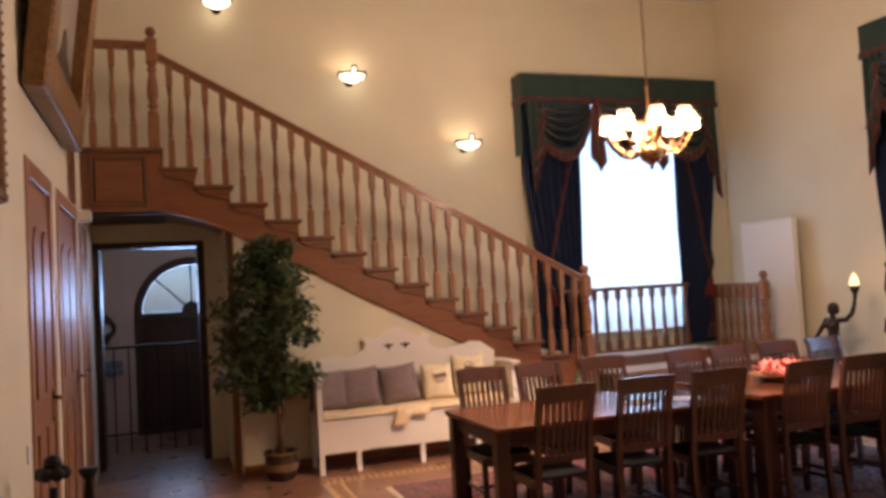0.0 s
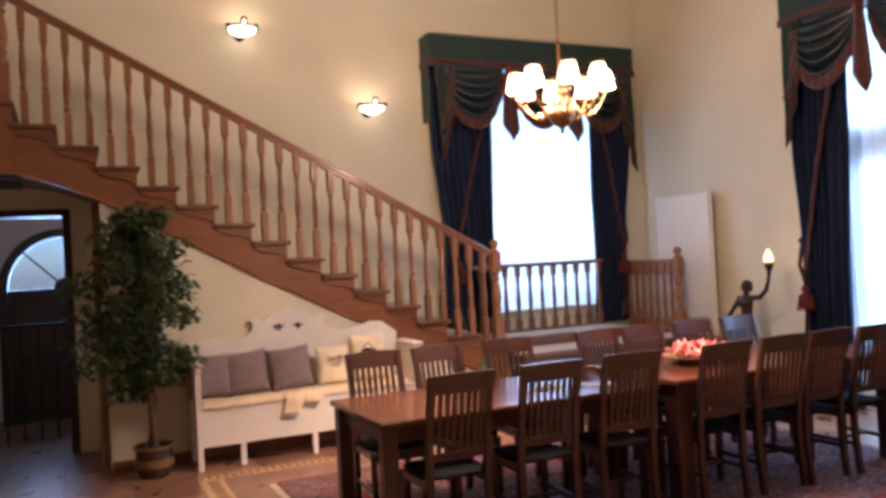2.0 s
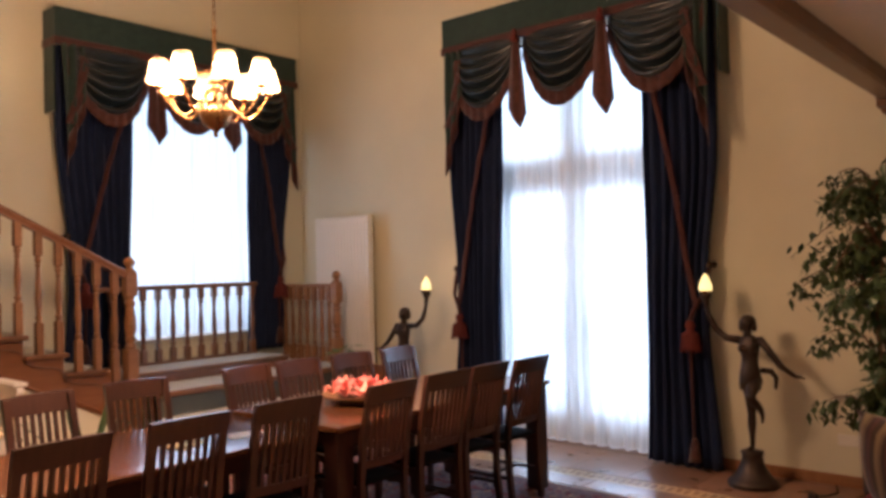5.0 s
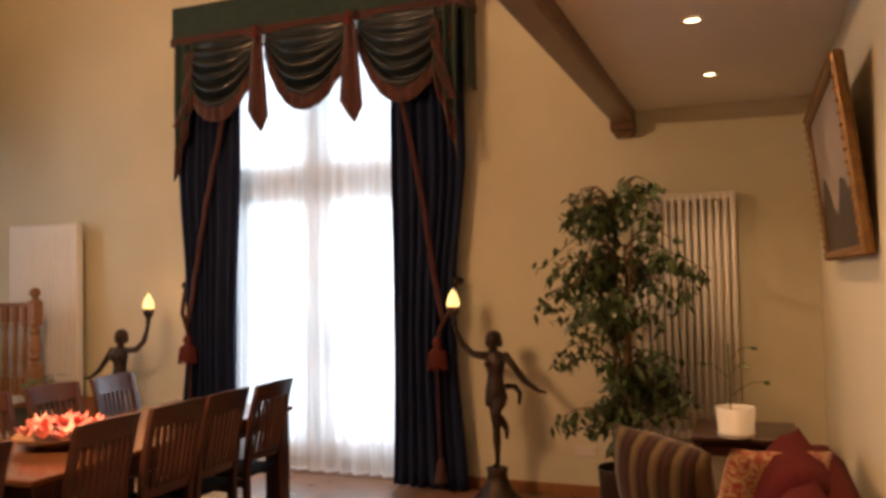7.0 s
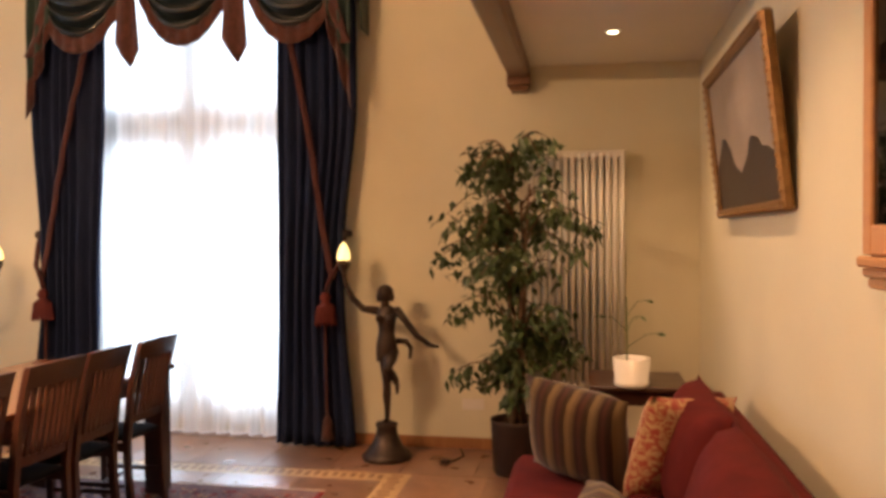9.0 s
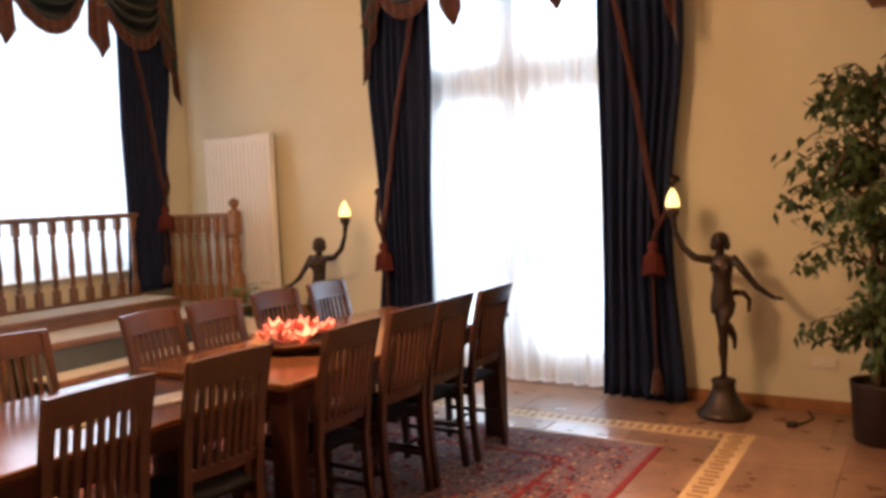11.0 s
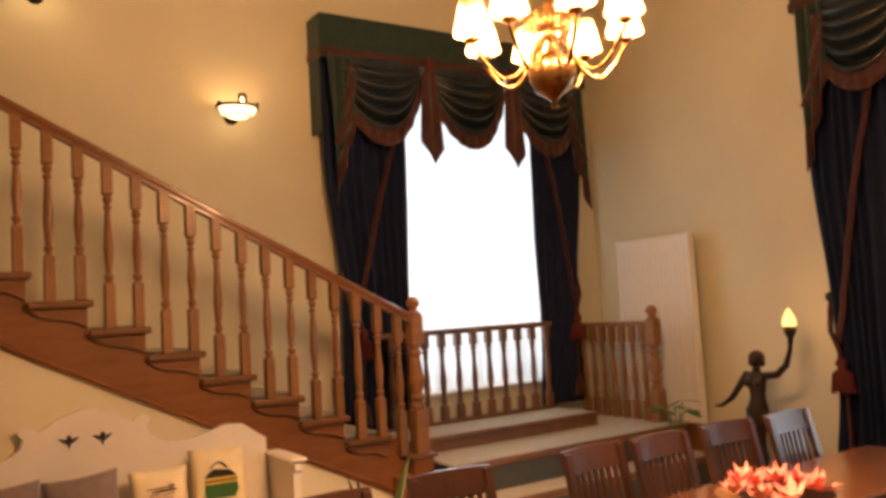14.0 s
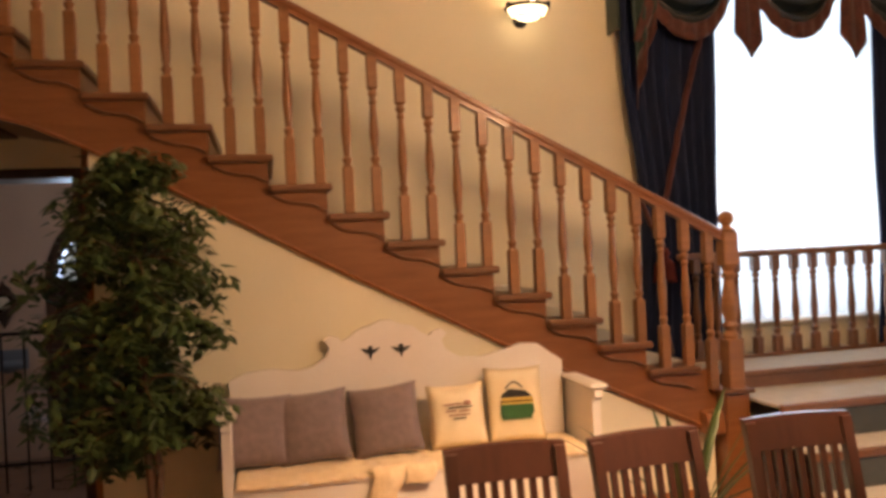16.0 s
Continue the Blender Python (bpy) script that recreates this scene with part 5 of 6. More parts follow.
    for k, (x, turn, z) in enumerate(((3.06, 3, 0.535), (3.385, -4, 0.535))):
        g = thing("cloth_bag", "stuffed cream cotton bag with a printed picture", "bag", pose(x, yb - 0.20, z, -13, 0, turn), group="cotton bags on the bench")
        h = 0.34 if k == 0 else 0.41
        part("bag", cushion(0.325, h, 0.13, puff=1.0), CREAMCLOTH, g, "", True)
        f = -0.073
        if k == 0:
            for j, (a, b, z, ink) in enumerate(((-0.085, 0.02, 0.225, INK_R), (-0.06, 0.07, 0.208, INK_K), (-0.075, -0.02, 0.192, INK_R), (-0.005, 0.055, 0.188, INK_R), (-0.06, 0.05, 0.168, INK_R), (-0.04, 0.03, 0.150, INK_K))):
                part("print_bar", box((a, f - 0.004, z), (b, f + 0.010, z + 0.007)), ink, g)
            part("print_spot", ball(bmesh.new(), (0.045, f, 0.232), 0.016, 1.3, 0.3, 0.8, 10), INK_R, g)
        else:
            part("print_field", prism([(-0.085, 0.12), (0.07, 0.12), (0.09, 0.16), (0.085, 0.20), (-0.09, 0.20), (-0.095, 0.15)], f - 0.004, f + 0.012), INK_G, g, "green printed field")
            part("print_band", prism([(-0.095, 0.202), (0.09, 0.202), (0.085, 0.235), (-0.08, 0.235)], f - 0.004, f + 0.012), INK_Y, g, "yellow printed band")
            part("print_roof", prism([(-0.09, 0.237), (0.085, 0.237), (0.05, 0.27), (-0.04, 0.285), (-0.075, 0.26)], f - 0.004, f + 0.014), INK_K, g, "black printed roof")
            part("print_line", box((-0.09, f - 0.006, 0.212), (0.085, f + 0.01, 0.220)), INK_K, g)
            part("print_arc", tube([(-0.06 + 0.012 * j, f + 0.004, 0.285 + 0.035 * math.sin(math.pi * j / 8)) for j in range(9)], 0.004, 5), INK_K, g)


bench()

# ---------------------------------------------------------------- plants
def leaves(bm, rng, centre, n, spread_xy, spread_z, size, droop=0.6, lift=0.25, broad=0.22):
    for _ in range(n):
        d = Vector((rng.gauss(0, 1), rng.gauss(0, 1), rng.gauss(0, 1))).normalized() * (rng.random() ** 0.4)
        p = Vector(centre) + Vector((d.x * spread_xy, d.y * spread_xy, d.z * spread_z))
        a = rng.uniform(0, 6.28)
        down = rng.uniform(-droop, lift)
        f = Vector((math.cos(a), math.sin(a), down)).normalized()
        s = f.cross(Vector((rng.uniform(-.4, .4), rng.uniform(-.4, .4), 1))).normalized()
        u = s.cross(f)
        L, W = size * rng.uniform(0.7, 1.25), size * broad * rng.uniform(0.8, 1.2)
        v = [bm.verts.new(q) for q in (p, p + f * L * 0.4 + s * W - u * W * 0.35, p + f * L * 0.45 - u * W * 0.1, p + f * L * 0.4 - s * W - u * W * 0.35, p + f * L - u * L * 0.12)]
        bm.faces.new((v[0], v[1], v[2]))
        bm.faces.new((v[0], v[2], v[3]))
        bm.faces.new((v[2], v[1], v[4]))
        bm.faces.new((v[3], v[2], v[4]))


def ficus(m, stems, sprays, label, droop, seed, arch_high=0.22):
    t = thing("potted_ficus", label, "plant", m, group="potted ficus trees")
    rng = random.Random(seed)
    for k, pts in enumerate(stems):
        part("trunk", tube(pts, [0.022 - 0.014 * i / (len(pts) - 1) for i in range(len(pts))], 7), BARK, t, "", True)
    wood, crown = bmesh.new(), bmesh.new()
    for root, tip, n, r in sprays:
        root, tip = Vector(root), Vector(tip)
        arch = [root.lerp(tip, q) + Vector((0, 0, arch_high * math.sin(math.pi * q ** 0.8) * (tip - root).length)) for q in (0, 0.25, 0.5, 0.75, 1)]
        tube(arch, [0.008, 0.007, 0.006, 0.004, 0.003], 5, wood)
        for q, p in zip((0, .25, .5, .75, 1), arch):
            leaves(crown, rng, p - Vector((0, 0, 0.05)), int(n * (0.35 + q) / 5), r * (0.5 + 0.35 * q), r * 0.75, 0.082, droop, 0.25 - 0.14 * droop, 0.24)
    tagged(part("branchwork", wood, BARK, t, "thin twigs that carry the leaves"), kind="stuff")
    tagged(part("crown", crown, LEAF, t, "crown of many small drooping green leaves"), kind="stuff")
    return t


def spray_set(rng, x, y, levels):
    out = []
    for z, reach, n in levels:
        for k in range(n):
            a = 6.283 * (k + rng.random() * 0.7) / n
            r = reach * rng.uniform(0.65, 1.05)
            out.append(((x + 0.03 * math.cos(a), y + 0.03 * math.sin(a), z - 0.10), (x + r * math.cos(a), y + r * math.sin(a), z + rng.uniform(-0.16, 0.06)), 120, 0.125))
    return out


rng = random.Random(11)
levels = [(0.84, 0.30, 6), (0.96, 0.36, 7), (1.10, 0.40, 7), (1.26, 0.46, 8), (1.46, 0.46, 8), (1.68, 0.44, 8), (1.90, 0.36, 7), (2.06, 0.24, 6), (2.16, 0.10, 3)]
plant1 = ficus(pose(1.52, 7.33, 0), [[(0.02, 0.0, 0.2), (-0.02, 0.02, 0.7), (-0.03, 0.0, 1.2), (-0.07, 0.0, 2.1)], [(-0.03, 0.02, 0.2), (0.03, 0.0, 0.6), (-0.03, -0.02, 1.0), (0.03, 0.02, 1.5)], [(0.0, -0.03, 0.2), (-0.03, -0.02, 0.9), (-0.06, 0.0, 1.5)]],
               spray_set(rng, -0.07, 0, levels), "tall bushy potted ficus beside the painted bench", 0.9, 5)
part("pot", lathe([(0.100, 0.0), (0.128, 0.03), (0.147, 0.10), (0.142, 0.19), (0.134, 0.215), (0.152, 0.225), (0.152, 0.25), (0.134, 0.25), (0.130, 0.20)], 24, cap=False), CERAM, plant1, "dark glazed round pot", True)
part("pot_band", lathe([(0.1445, 0.085), (0.1495, 0.10), (0.1495, 0.12), (0.1465, 0.15)], 24, cap=False), CERAM_G, plant1, "ochre pattern band", True)
part("pot_rim_band", lathe([(0.1535, 0.226), (0.1555, 0.236), (0.1535, 0.248)], 24, cap=False), CERAM_G, plant1, "ochre rim", True)
part("soil", lathe([(0.133, 0.20), (0.09, 0.212), (0.0, 0.215)], 16, cap=False), SOIL, plant1)
rng = random.Random(21)
sp = []
for k in range(48):
    z = 0.86 + 1.46 * rng.random()
    a = rng.uniform(0, 6.28)
    r = rng.uniform(0.08, 0.50) * (0.78 if z < 1.3 else 1.0 if z < 1.95 else 0.8)
    sp.append(((0.03 * math.cos(a), 0.03 * math.sin(a), z - rng.uniform(0.05, 0.35)), (r * math.cos(a), r * math.sin(a), z + rng.uniform(-0.34, -0.04)), rng.choice((30, 55, 90)), rng.uniform(0.08, 0.14)))
# the long sprays that stand out from the crown
for x, y, z in ((-0.05, 0.24, 2.22), (0.04, 0.34, 2.10), (-0.08, 0.46, 1.54), (0.05, 0.42, 1.72), (-0.05, -0.48, 1.72), (0.06, 0.40, 1.16), (-0.06, 0.38, 0.74), (0.0, -0.34, 1.0)):
    sp.append(((0.0, 0.1 * y, z - 0.20), (x, y, z - 0.06), 85, 0.10))
plant2 = ficus(pose(6.98, 2.36, 0), [[(0.02, 0.0, 0.3), (0.0, 0.05, 0.9), (0.02, 0.02, 1.5), (0.0, 0.03, 2.1)], [(-0.03, 0.02, 0.3), (0.03, -0.04, 0.8), (-0.02, -0.06, 1.3), (0.02, -0.03, 1.8)], [(0.0, -0.04, 0.3), (-0.03, 0.03, 0.9), (-0.05, 0.06, 1.7)], [(0.04, 0.04, 0.3), (0.05, -0.02, 0.8), (0.02, 0.05, 1.3)], [(0.03, -0.05, 0.3), (-0.04, -0.03, 1.0), (0.0, -0.09, 1.9)]],
               sp, "airy potted ficus standing before a radiator", 1.9, 9, 0.36)
part("pot", lathe([(0.135, 0.0), (0.15, 0.02), (0.168, 0.34), (0.172, 0.36), (0.160, 0.36), (0.155, 0.31)], 20, cap=False), PLASTIC, plant2, "dark brown plastic pot", True)
part("soil", lathe([(0.158, 0.31), (0.1, 0.325), (0.0, 0.33)], 16, cap=False), SOIL, plant2)


def blade_plant(m, n, h, label, seed):
    t = thing("potted_plant", label, "plant", m)
    part("pot", lathe([(0.075, 0), (0.10, 0.16), (0.105, 0.17), (0.095, 0.17), (0.09, 0.14)], 16, cap=False), WHITECER, t, "white pot", True)
    part("soil", lathe([(0.09, 0.145), (0.0, 0.15)], 12, cap=False), SOIL, t)
    rng = random.Random(seed)
    for k in range(n):
        a, lean, L = 6.28 * k / n + rng.random(), rng.uniform(0.15, 0.8), h * rng.uniform(0.6, 1.1)
        w = rng.uniform(0.018, 0.032)

        def blade(u, v, a=a, lean=lean, L=L, w=w):
            r = 0.03 + L * (math.sin(lean) * v + 0.25 * lean * v * v)
            z = 0.14 + L * (math.cos(lean) * v - 0.22 * lean * v * v)
            side = (u - 0.5) * 2 * w * math.sin(math.pi * (0.12 + 0.88 * v)) ** 0.7
            return Vector((r * math.cos(a) - side * math.sin(a), r * math.sin(a) + side * math.cos(a), z + 0.3 * abs(side)))
        part("leaf", sheet(2, 8, blade, 0.0015), LEAF, t, "", True)


blade_plant(pose(4.08, 6.90, 0), 13, 0.76, "green bladed plant in a white pot beside the stairs", 4)

# small broad leaved plant on the second step, by the newel
fl = thing("potted_plant", "small green plant in a white pot on the steps", "plant", pose(6.84, 7.17, 0.413))
part("pot", lathe([(0.055, 0), (0.075, 0.12), (0.08, 0.13), (0.072, 0.13), (0.068, 0.11)], 16, cap=False), WHITECER, fl, "white pot", True)
part("soil", lathe([(0.07, 0.11), (0.0, 0.115)], 12, cap=False), SOIL, fl)
rng = random.Random(8)
for k in range(7):
    a, L, out = k * 0.9 + 0.3, rng.uniform(0.20, 0.34), rng.uniform(0.08, 0.17)
    pts = [(0.02 * math.cos(a), 0.02 * math.sin(a), 0.11), (0.5 * out * math.cos(a), 0.5 * out * math.sin(a), 0.11 + L * 0.8), (out * math.cos(a), out * math.sin(a), 0.11 + L)]
    stalk = part("stalk", tube(pts, 0.004, 5), LEAF2, fl, "", True)
    bm = bmesh.new()
    leaves(bm, rng, (out * math.cos(a), out * math.sin(a), 0.11 + L), 2, 0.02, 0.02, 0.17, 0.3)
    part("leaf", bm, LEAF2, stalk)

# ---------------------------------------------------------------- bronze torch bearers
def statue(m, s, label, turn=0):
    """s = 1 or -1 mirrors the figure; it faces -x, the torch raised towards local y = s."""
    bm = bmesh.new()
    lathe([(0.172, 0.0), (0.177, 0.03), (0.155, 0.05), (0.11, 0.10), (0.078, 0.17), (0.07, 0.22), (0.08, 0.235), (0.075, 0.25), (0.045, 0.26)], 14, bm)
    neck = Vector((0.0, 0.01 * s, 1.075))

    def limb(pts, radii):
        tube(pts, radii, 12, bm)
        for p, r in zip(pts, radii):
            ball(bm, p, r * 1.0, seg=12)

    limb([(0.012, 0.0, 0.272), (-0.045, 0.01 * s, 0.268)], [0.017, 0.012])
    limb([(0.012, 0.0, 0.28), (0.014, 0.0, 0.36), (0.022, 0.005 * s, 0.44), (0.008, 0.0, 0.51), (0.004, 0.0, 0.58), (0.002, 0.005 * s, 0.66), (0.0, 0.012 * s, 0.74)], [0.017, 0.021, 0.030, 0.027, 0.035, 0.043, 0.050])
    limb([(0.0, -0.035 * s, 0.75), (-0.06, -0.035 * s, 0.70), (-0.105, -0.03 * s, 0.645), (-0.05, -0.05 * s, 0.60), (0.0, -0.062 * s, 0.555), (0.03, -0.068 * s, 0.51)], [0.052, 0.044, 0.032, 0.030, 0.025, 0.017])
    limb([(0.03, -0.068 * s, 0.51), (0.035, -0.066 * s, 0.455)], [0.017, 0.010])
    # torso under a short tunic: wide hips, soft waist, full chest, shoulders
    rings = ((0.69, 0.070, 0.076), (0.74, 0.070, 0.077), (0.80, 0.066, 0.074), (0.86, 0.055, 0.060), (0.90, 0.051, 0.056), (0.95, 0.056, 0.064), (0.99, 0.058, 0.071), (1.03, 0.050, 0.077), (1.055, 0.038, 0.064), (1.075, 0.026, 0.034))
    loops = []
    for z, rx, ry in rings:
        wave = 0.05 if z < 0.79 else 0.0
        loops.append([bm.verts.new(((0.004 if z > 0.86 else 0.0) + rx * (1 + wave * math.sin(k * 2.1)) * math.cos(k * math.tau / 18), ry * (1 + wave * math.sin(k * 2.1)) * math.sin(k * math.tau / 18), z)) for k in range(18)])
    for la, lb in zip(loops, loops[1:]):
        for k in range(18):
            bm.faces.new((la[k], la[(k + 1) % 18], lb[(k + 1) % 18], lb[k]))
    bm.faces.new(loops[0][::-1])
    ball(bm, (-0.040, 0.036, 0.985), 0.032)
    ball(bm, (-0.040, -0.036, 0.985), 0.032)
    limb([neck, (0.0, 0.01 * s, 1.11)], [0.030, 0.028])
    ball(bm, (-0.012, 0.012 * s, 1.158), 0.050, 0.95, 0.84, 1.15)
    ball(bm, (0.012, 0.01 * s, 1.166), 0.060, 0.92, 1.0, 0.95)
    ball(bm, (0.012, 0.052 * s, 1.135), 0.030, 1.1, 0.7, 1.2)
    ball(bm, (0.012, -0.034 * s, 1.135), 0.030, 1.1, 0.7, 1.2)
    limb([(0.0, 0.078 * s, 1.04), (0.01, 0.17 * s, 1.05), (0.01, 0.25 * s, 1.12), (0.0, 0.295 * s, 1.22), (0.0, 0.305 * s, 1.28)], [0.030, 0.025, 0.022, 0.017, 0.016])
    limb([(0.0, 0.305 * s, 1.28), (0.0, 0.31 * s, 1.325)], [0.020, 0.020])
    limb([(0.0, -0.078 * s, 1.04), (0.0, -0.14 * s, 0.965), (-0.005, -0.22 * s, 0.865), (-0.01, -0.31 * s, 0.805)], [0.030, 0.025, 0.021, 0.014])
    limb([(-0.01, -0.31 * s, 0.805), (-0.012, -0.37 * s, 0.795)], [0.015, 0.008])
    limb([(0.06, -0.07 * s, 0.82), (0.08, -0.12 * s, 0.815), (0.085, -0.155 * s, 0.77), (0.08, -0.15 * s, 0.70)], [0.022, 0.02, 0.017, 0.012])
    lathe([(0.016, 1.30), (0.03, 1.33), (0.042, 1.35), (0.044, 1.37), (0.0, 1.372)], 12, bm, (0, 0.31 * s, 0), False)
    st = solid("torch_statue", bm, BRONZE, label, "statue", "pair of bronze torch bearers", m=m, smooth=True)
    # flame shaped glass resting in the cup
    g = thing("flame_lamp", "lit flame shaped glass lamp held up by the statue", "lamp", m @ pose(0, 0.31 * s, 1.372), group="flame lamps")
    fb = lathe([(0.028, 0.0), (0.040, 0.018), (0.046, 0.04), (0.041, 0.052), (0.043, 0.068), (0.034, 0.085), (0.034, 0.098), (0.022, 0.115), (0.020, 0.125), (0.008, 0.142), (0.001, 0.150)], 18)
    for v in fb.verts:
        a = math.atan2(v.co.y, v.co.x)
        k = 1 + 0.10 * math.sin(a * 6 + v.co.z * 30)
        v.co.x, v.co.y = v.co.x * k, v.co.y * k
    part("flame_glass", fb, FLAME, g, "", True)
    part("collar", lathe([(0.034, -0.0), (0.05, 0.006), (0.046, 0.02), (0.03, 0.022)], 14, cap=False), BRASS, g, "", True)


statue(pose(7.06, 6.58, 0.0), -1, "dark bronze figure raising a flame lamp beside the curtain")
statue(pose(7.18, 3.285, 0.0), 1, "dark bronze figure raising a flame lamp near the ficus")

# ---------------------------------------------------------------- radiators
def radiator(m, width, z0, z1, n, depth, flat, label):
    r = thing("radiator", label, "radiator", m, group="tall wall radiators")
    step = width / n
    col = None
    for k in range(n):
        x = -width / 2 + step * (k + 0.5)
        if col is None:
            bm = bmesh.new()
            rad = step * (0.49 if flat else 0.34)
            if flat:
                box((-step * 0.46, -depth, z0 + 0.03), (step * 0.46, -depth + 0.035, z1 - 0.02), 0.006, bm)
            else:
                tube([(0, -depth + rad, z0 + 0.02), (0, -depth + rad, z1 - 0.02)], rad, 8, bm)
                tube([(0, -depth + 0.06, z0 + 0.02), (0, -depth + 0.06, z1 - 0.02)], rad, 8, bm)
            col = part("column", bm, RADWHITE, r, m=pose(x, 0, 0), smooth=not flat)
        else:
            again(col, pose(x, 0, 0))
    part("top_header", box((-width / 2, -depth + 0.004, z1 - 0.055), (width / 2, -depth + (0.068 if flat else 0.115), z1), 0.008), RADWHITE, r)
    part("bottom_header", box((-width / 2, -depth + 0.004, z0), (width / 2, -depth + (0.068 if flat else 0.115), z0 + 0.05), 0.008), RADWHITE, r)
    if flat:
        part("side_panel", box((-width / 2 - 0.006, -depth, z0), (-width / 2, -depth + 0.07, z1), 0.003), RADWHITE, r)
        part("side_panel", box((width / 2, -depth, z0), (width / 2 + 0.006, -depth + 0.07, z1), 0.003), RADWHITE, r)
    for z in (z0 + 0.2, z1 - 0.2):
        part("wall_bracket", box((-0.03, -depth + 0.04, z - 0.02), (0.03, -0.001, z + 0.02)), RADWHITE, r)


radiator(pose(EX, 7.77, 0, 0, 0, -90), 0.84, 0.58, 2.175, 16, 0.17, True, "tall white panel radiator on the wall")
radiator(pose(EX, 1.98, 0, 0, 0, -90), 0.68, 0.48, 2.15, 14, 0.15, False, "tall cream tubular column radiator")

# ---------------------------------------------------------------- lamps
def chandelier():
    c = thing("chandelier", "brass chandelier with eight lit fabric shades", "chandelier", pose(*CHANDELIER))
    S = 0.88
    part("ball", lathe([(0.004, -0.155), (0.018, -0.145), (0.012, -0.125), (0.03, -0.105), (0.075, -0.075), (0.098, -0.025), (0.10, 0.01), (0.088, 0.05), (0.05, 0.075), (0.025, 0.085), (0.03, 0.10), (0.018, 0.12), (0.035, 0.15), (0.04, 0.17), (0.02, 0.20), (0.026, 0.24), (0.012, 0.36), (0.012, 0.50), (0.02, 0.52), (0.006, 0.54)], 20), BRASS, c, "brass ball and turned stem", True, m=Matrix.Scale(S, 4))
    arm0 = None
    bits = []
    for k in range(8):
        at = pose(0, 0, 0, 0, 0, 22 + 45 * k) @ Matrix.Scale(S, 4)
        if arm0 is None:
            pts = [(0.035, 0, 0.14)]
            for j in range(11):
                q = j / 10
                pts.append((0.05 + 0.27 * q, 0, 0.14 - 0.15 * math.sin(math.pi * min(1, q * 0.98)) - 0.03 * q))
            pts += [(0.332, 0, 0.12), (0.332, 0, 0.135)]
            arm0 = part("arm", tube(pts, 0.009, 7), BRASS, c, "", True, m=at)
            scroll = part("scroll", tube([(0.06 + 0.06 * (1 - q / 14) * math.cos(q * 0.75), 0, 0.21 + 0.055 * (1 - q / 14) * math.sin(q * 0.75)) for q in range(13)], 0.006, 6), BRASS, c, "", True, m=at)
            cup = part("candle_cup", lathe([(0.012, 0.125), (0.035, 0.14), (0.03, 0.15), (0.013, 0.152), (0.013, 0.19)], 12, at=(0.332, 0, 0)), BRASS, c, "", True, m=at)
            bulb = part("bulb", ball(bmesh.new(), (0.332, 0, 0.272), 0.015, 1, 1, 1.2, 8), BULB, c, "", True, m=at)
            shade = part("shade", lathe([(0.080, 0.165), (0.079, 0.168), (0.048, 0.305), (0.046, 0.305), (0.076, 0.168)], 20, at=(0.332, 0, 0), cap=False), SHADE, c, "lit cream fabric shade", True, m=at)
            bits = [arm0, scroll, cup, bulb, shade]
        else:
            for o in bits:
                tagged(again(o, at), o.get("label", ""))
    link = None
    z = 0.54 * S
    k = 0
    while z < TOP - CHANDELIER[2] - 0.06:
        at = pose(0, 0, z, 0, 0, 90 * (k % 2))
        if link is None:
            ring = [(0.010 * math.cos(a), 0, 0.022 + 0.024 * math.sin(a)) for a in (2 * math.pi * j / 10 for j in range(11))]
            link = part("chain_link", tube(ring, 0.0028, 5, cap=False), BRASS, c, m=at)
        else:
            again(link, at)
        z += 0.038
        k += 1
    part("ceiling_rose", lathe([(0.008, -0.07), (0.05, -0.05), (0.06, 0.0)], 16, at=(0, 0, TOP - CHANDELIER[2] - 0.001)), BRASS, c, "", True)


chandelier()


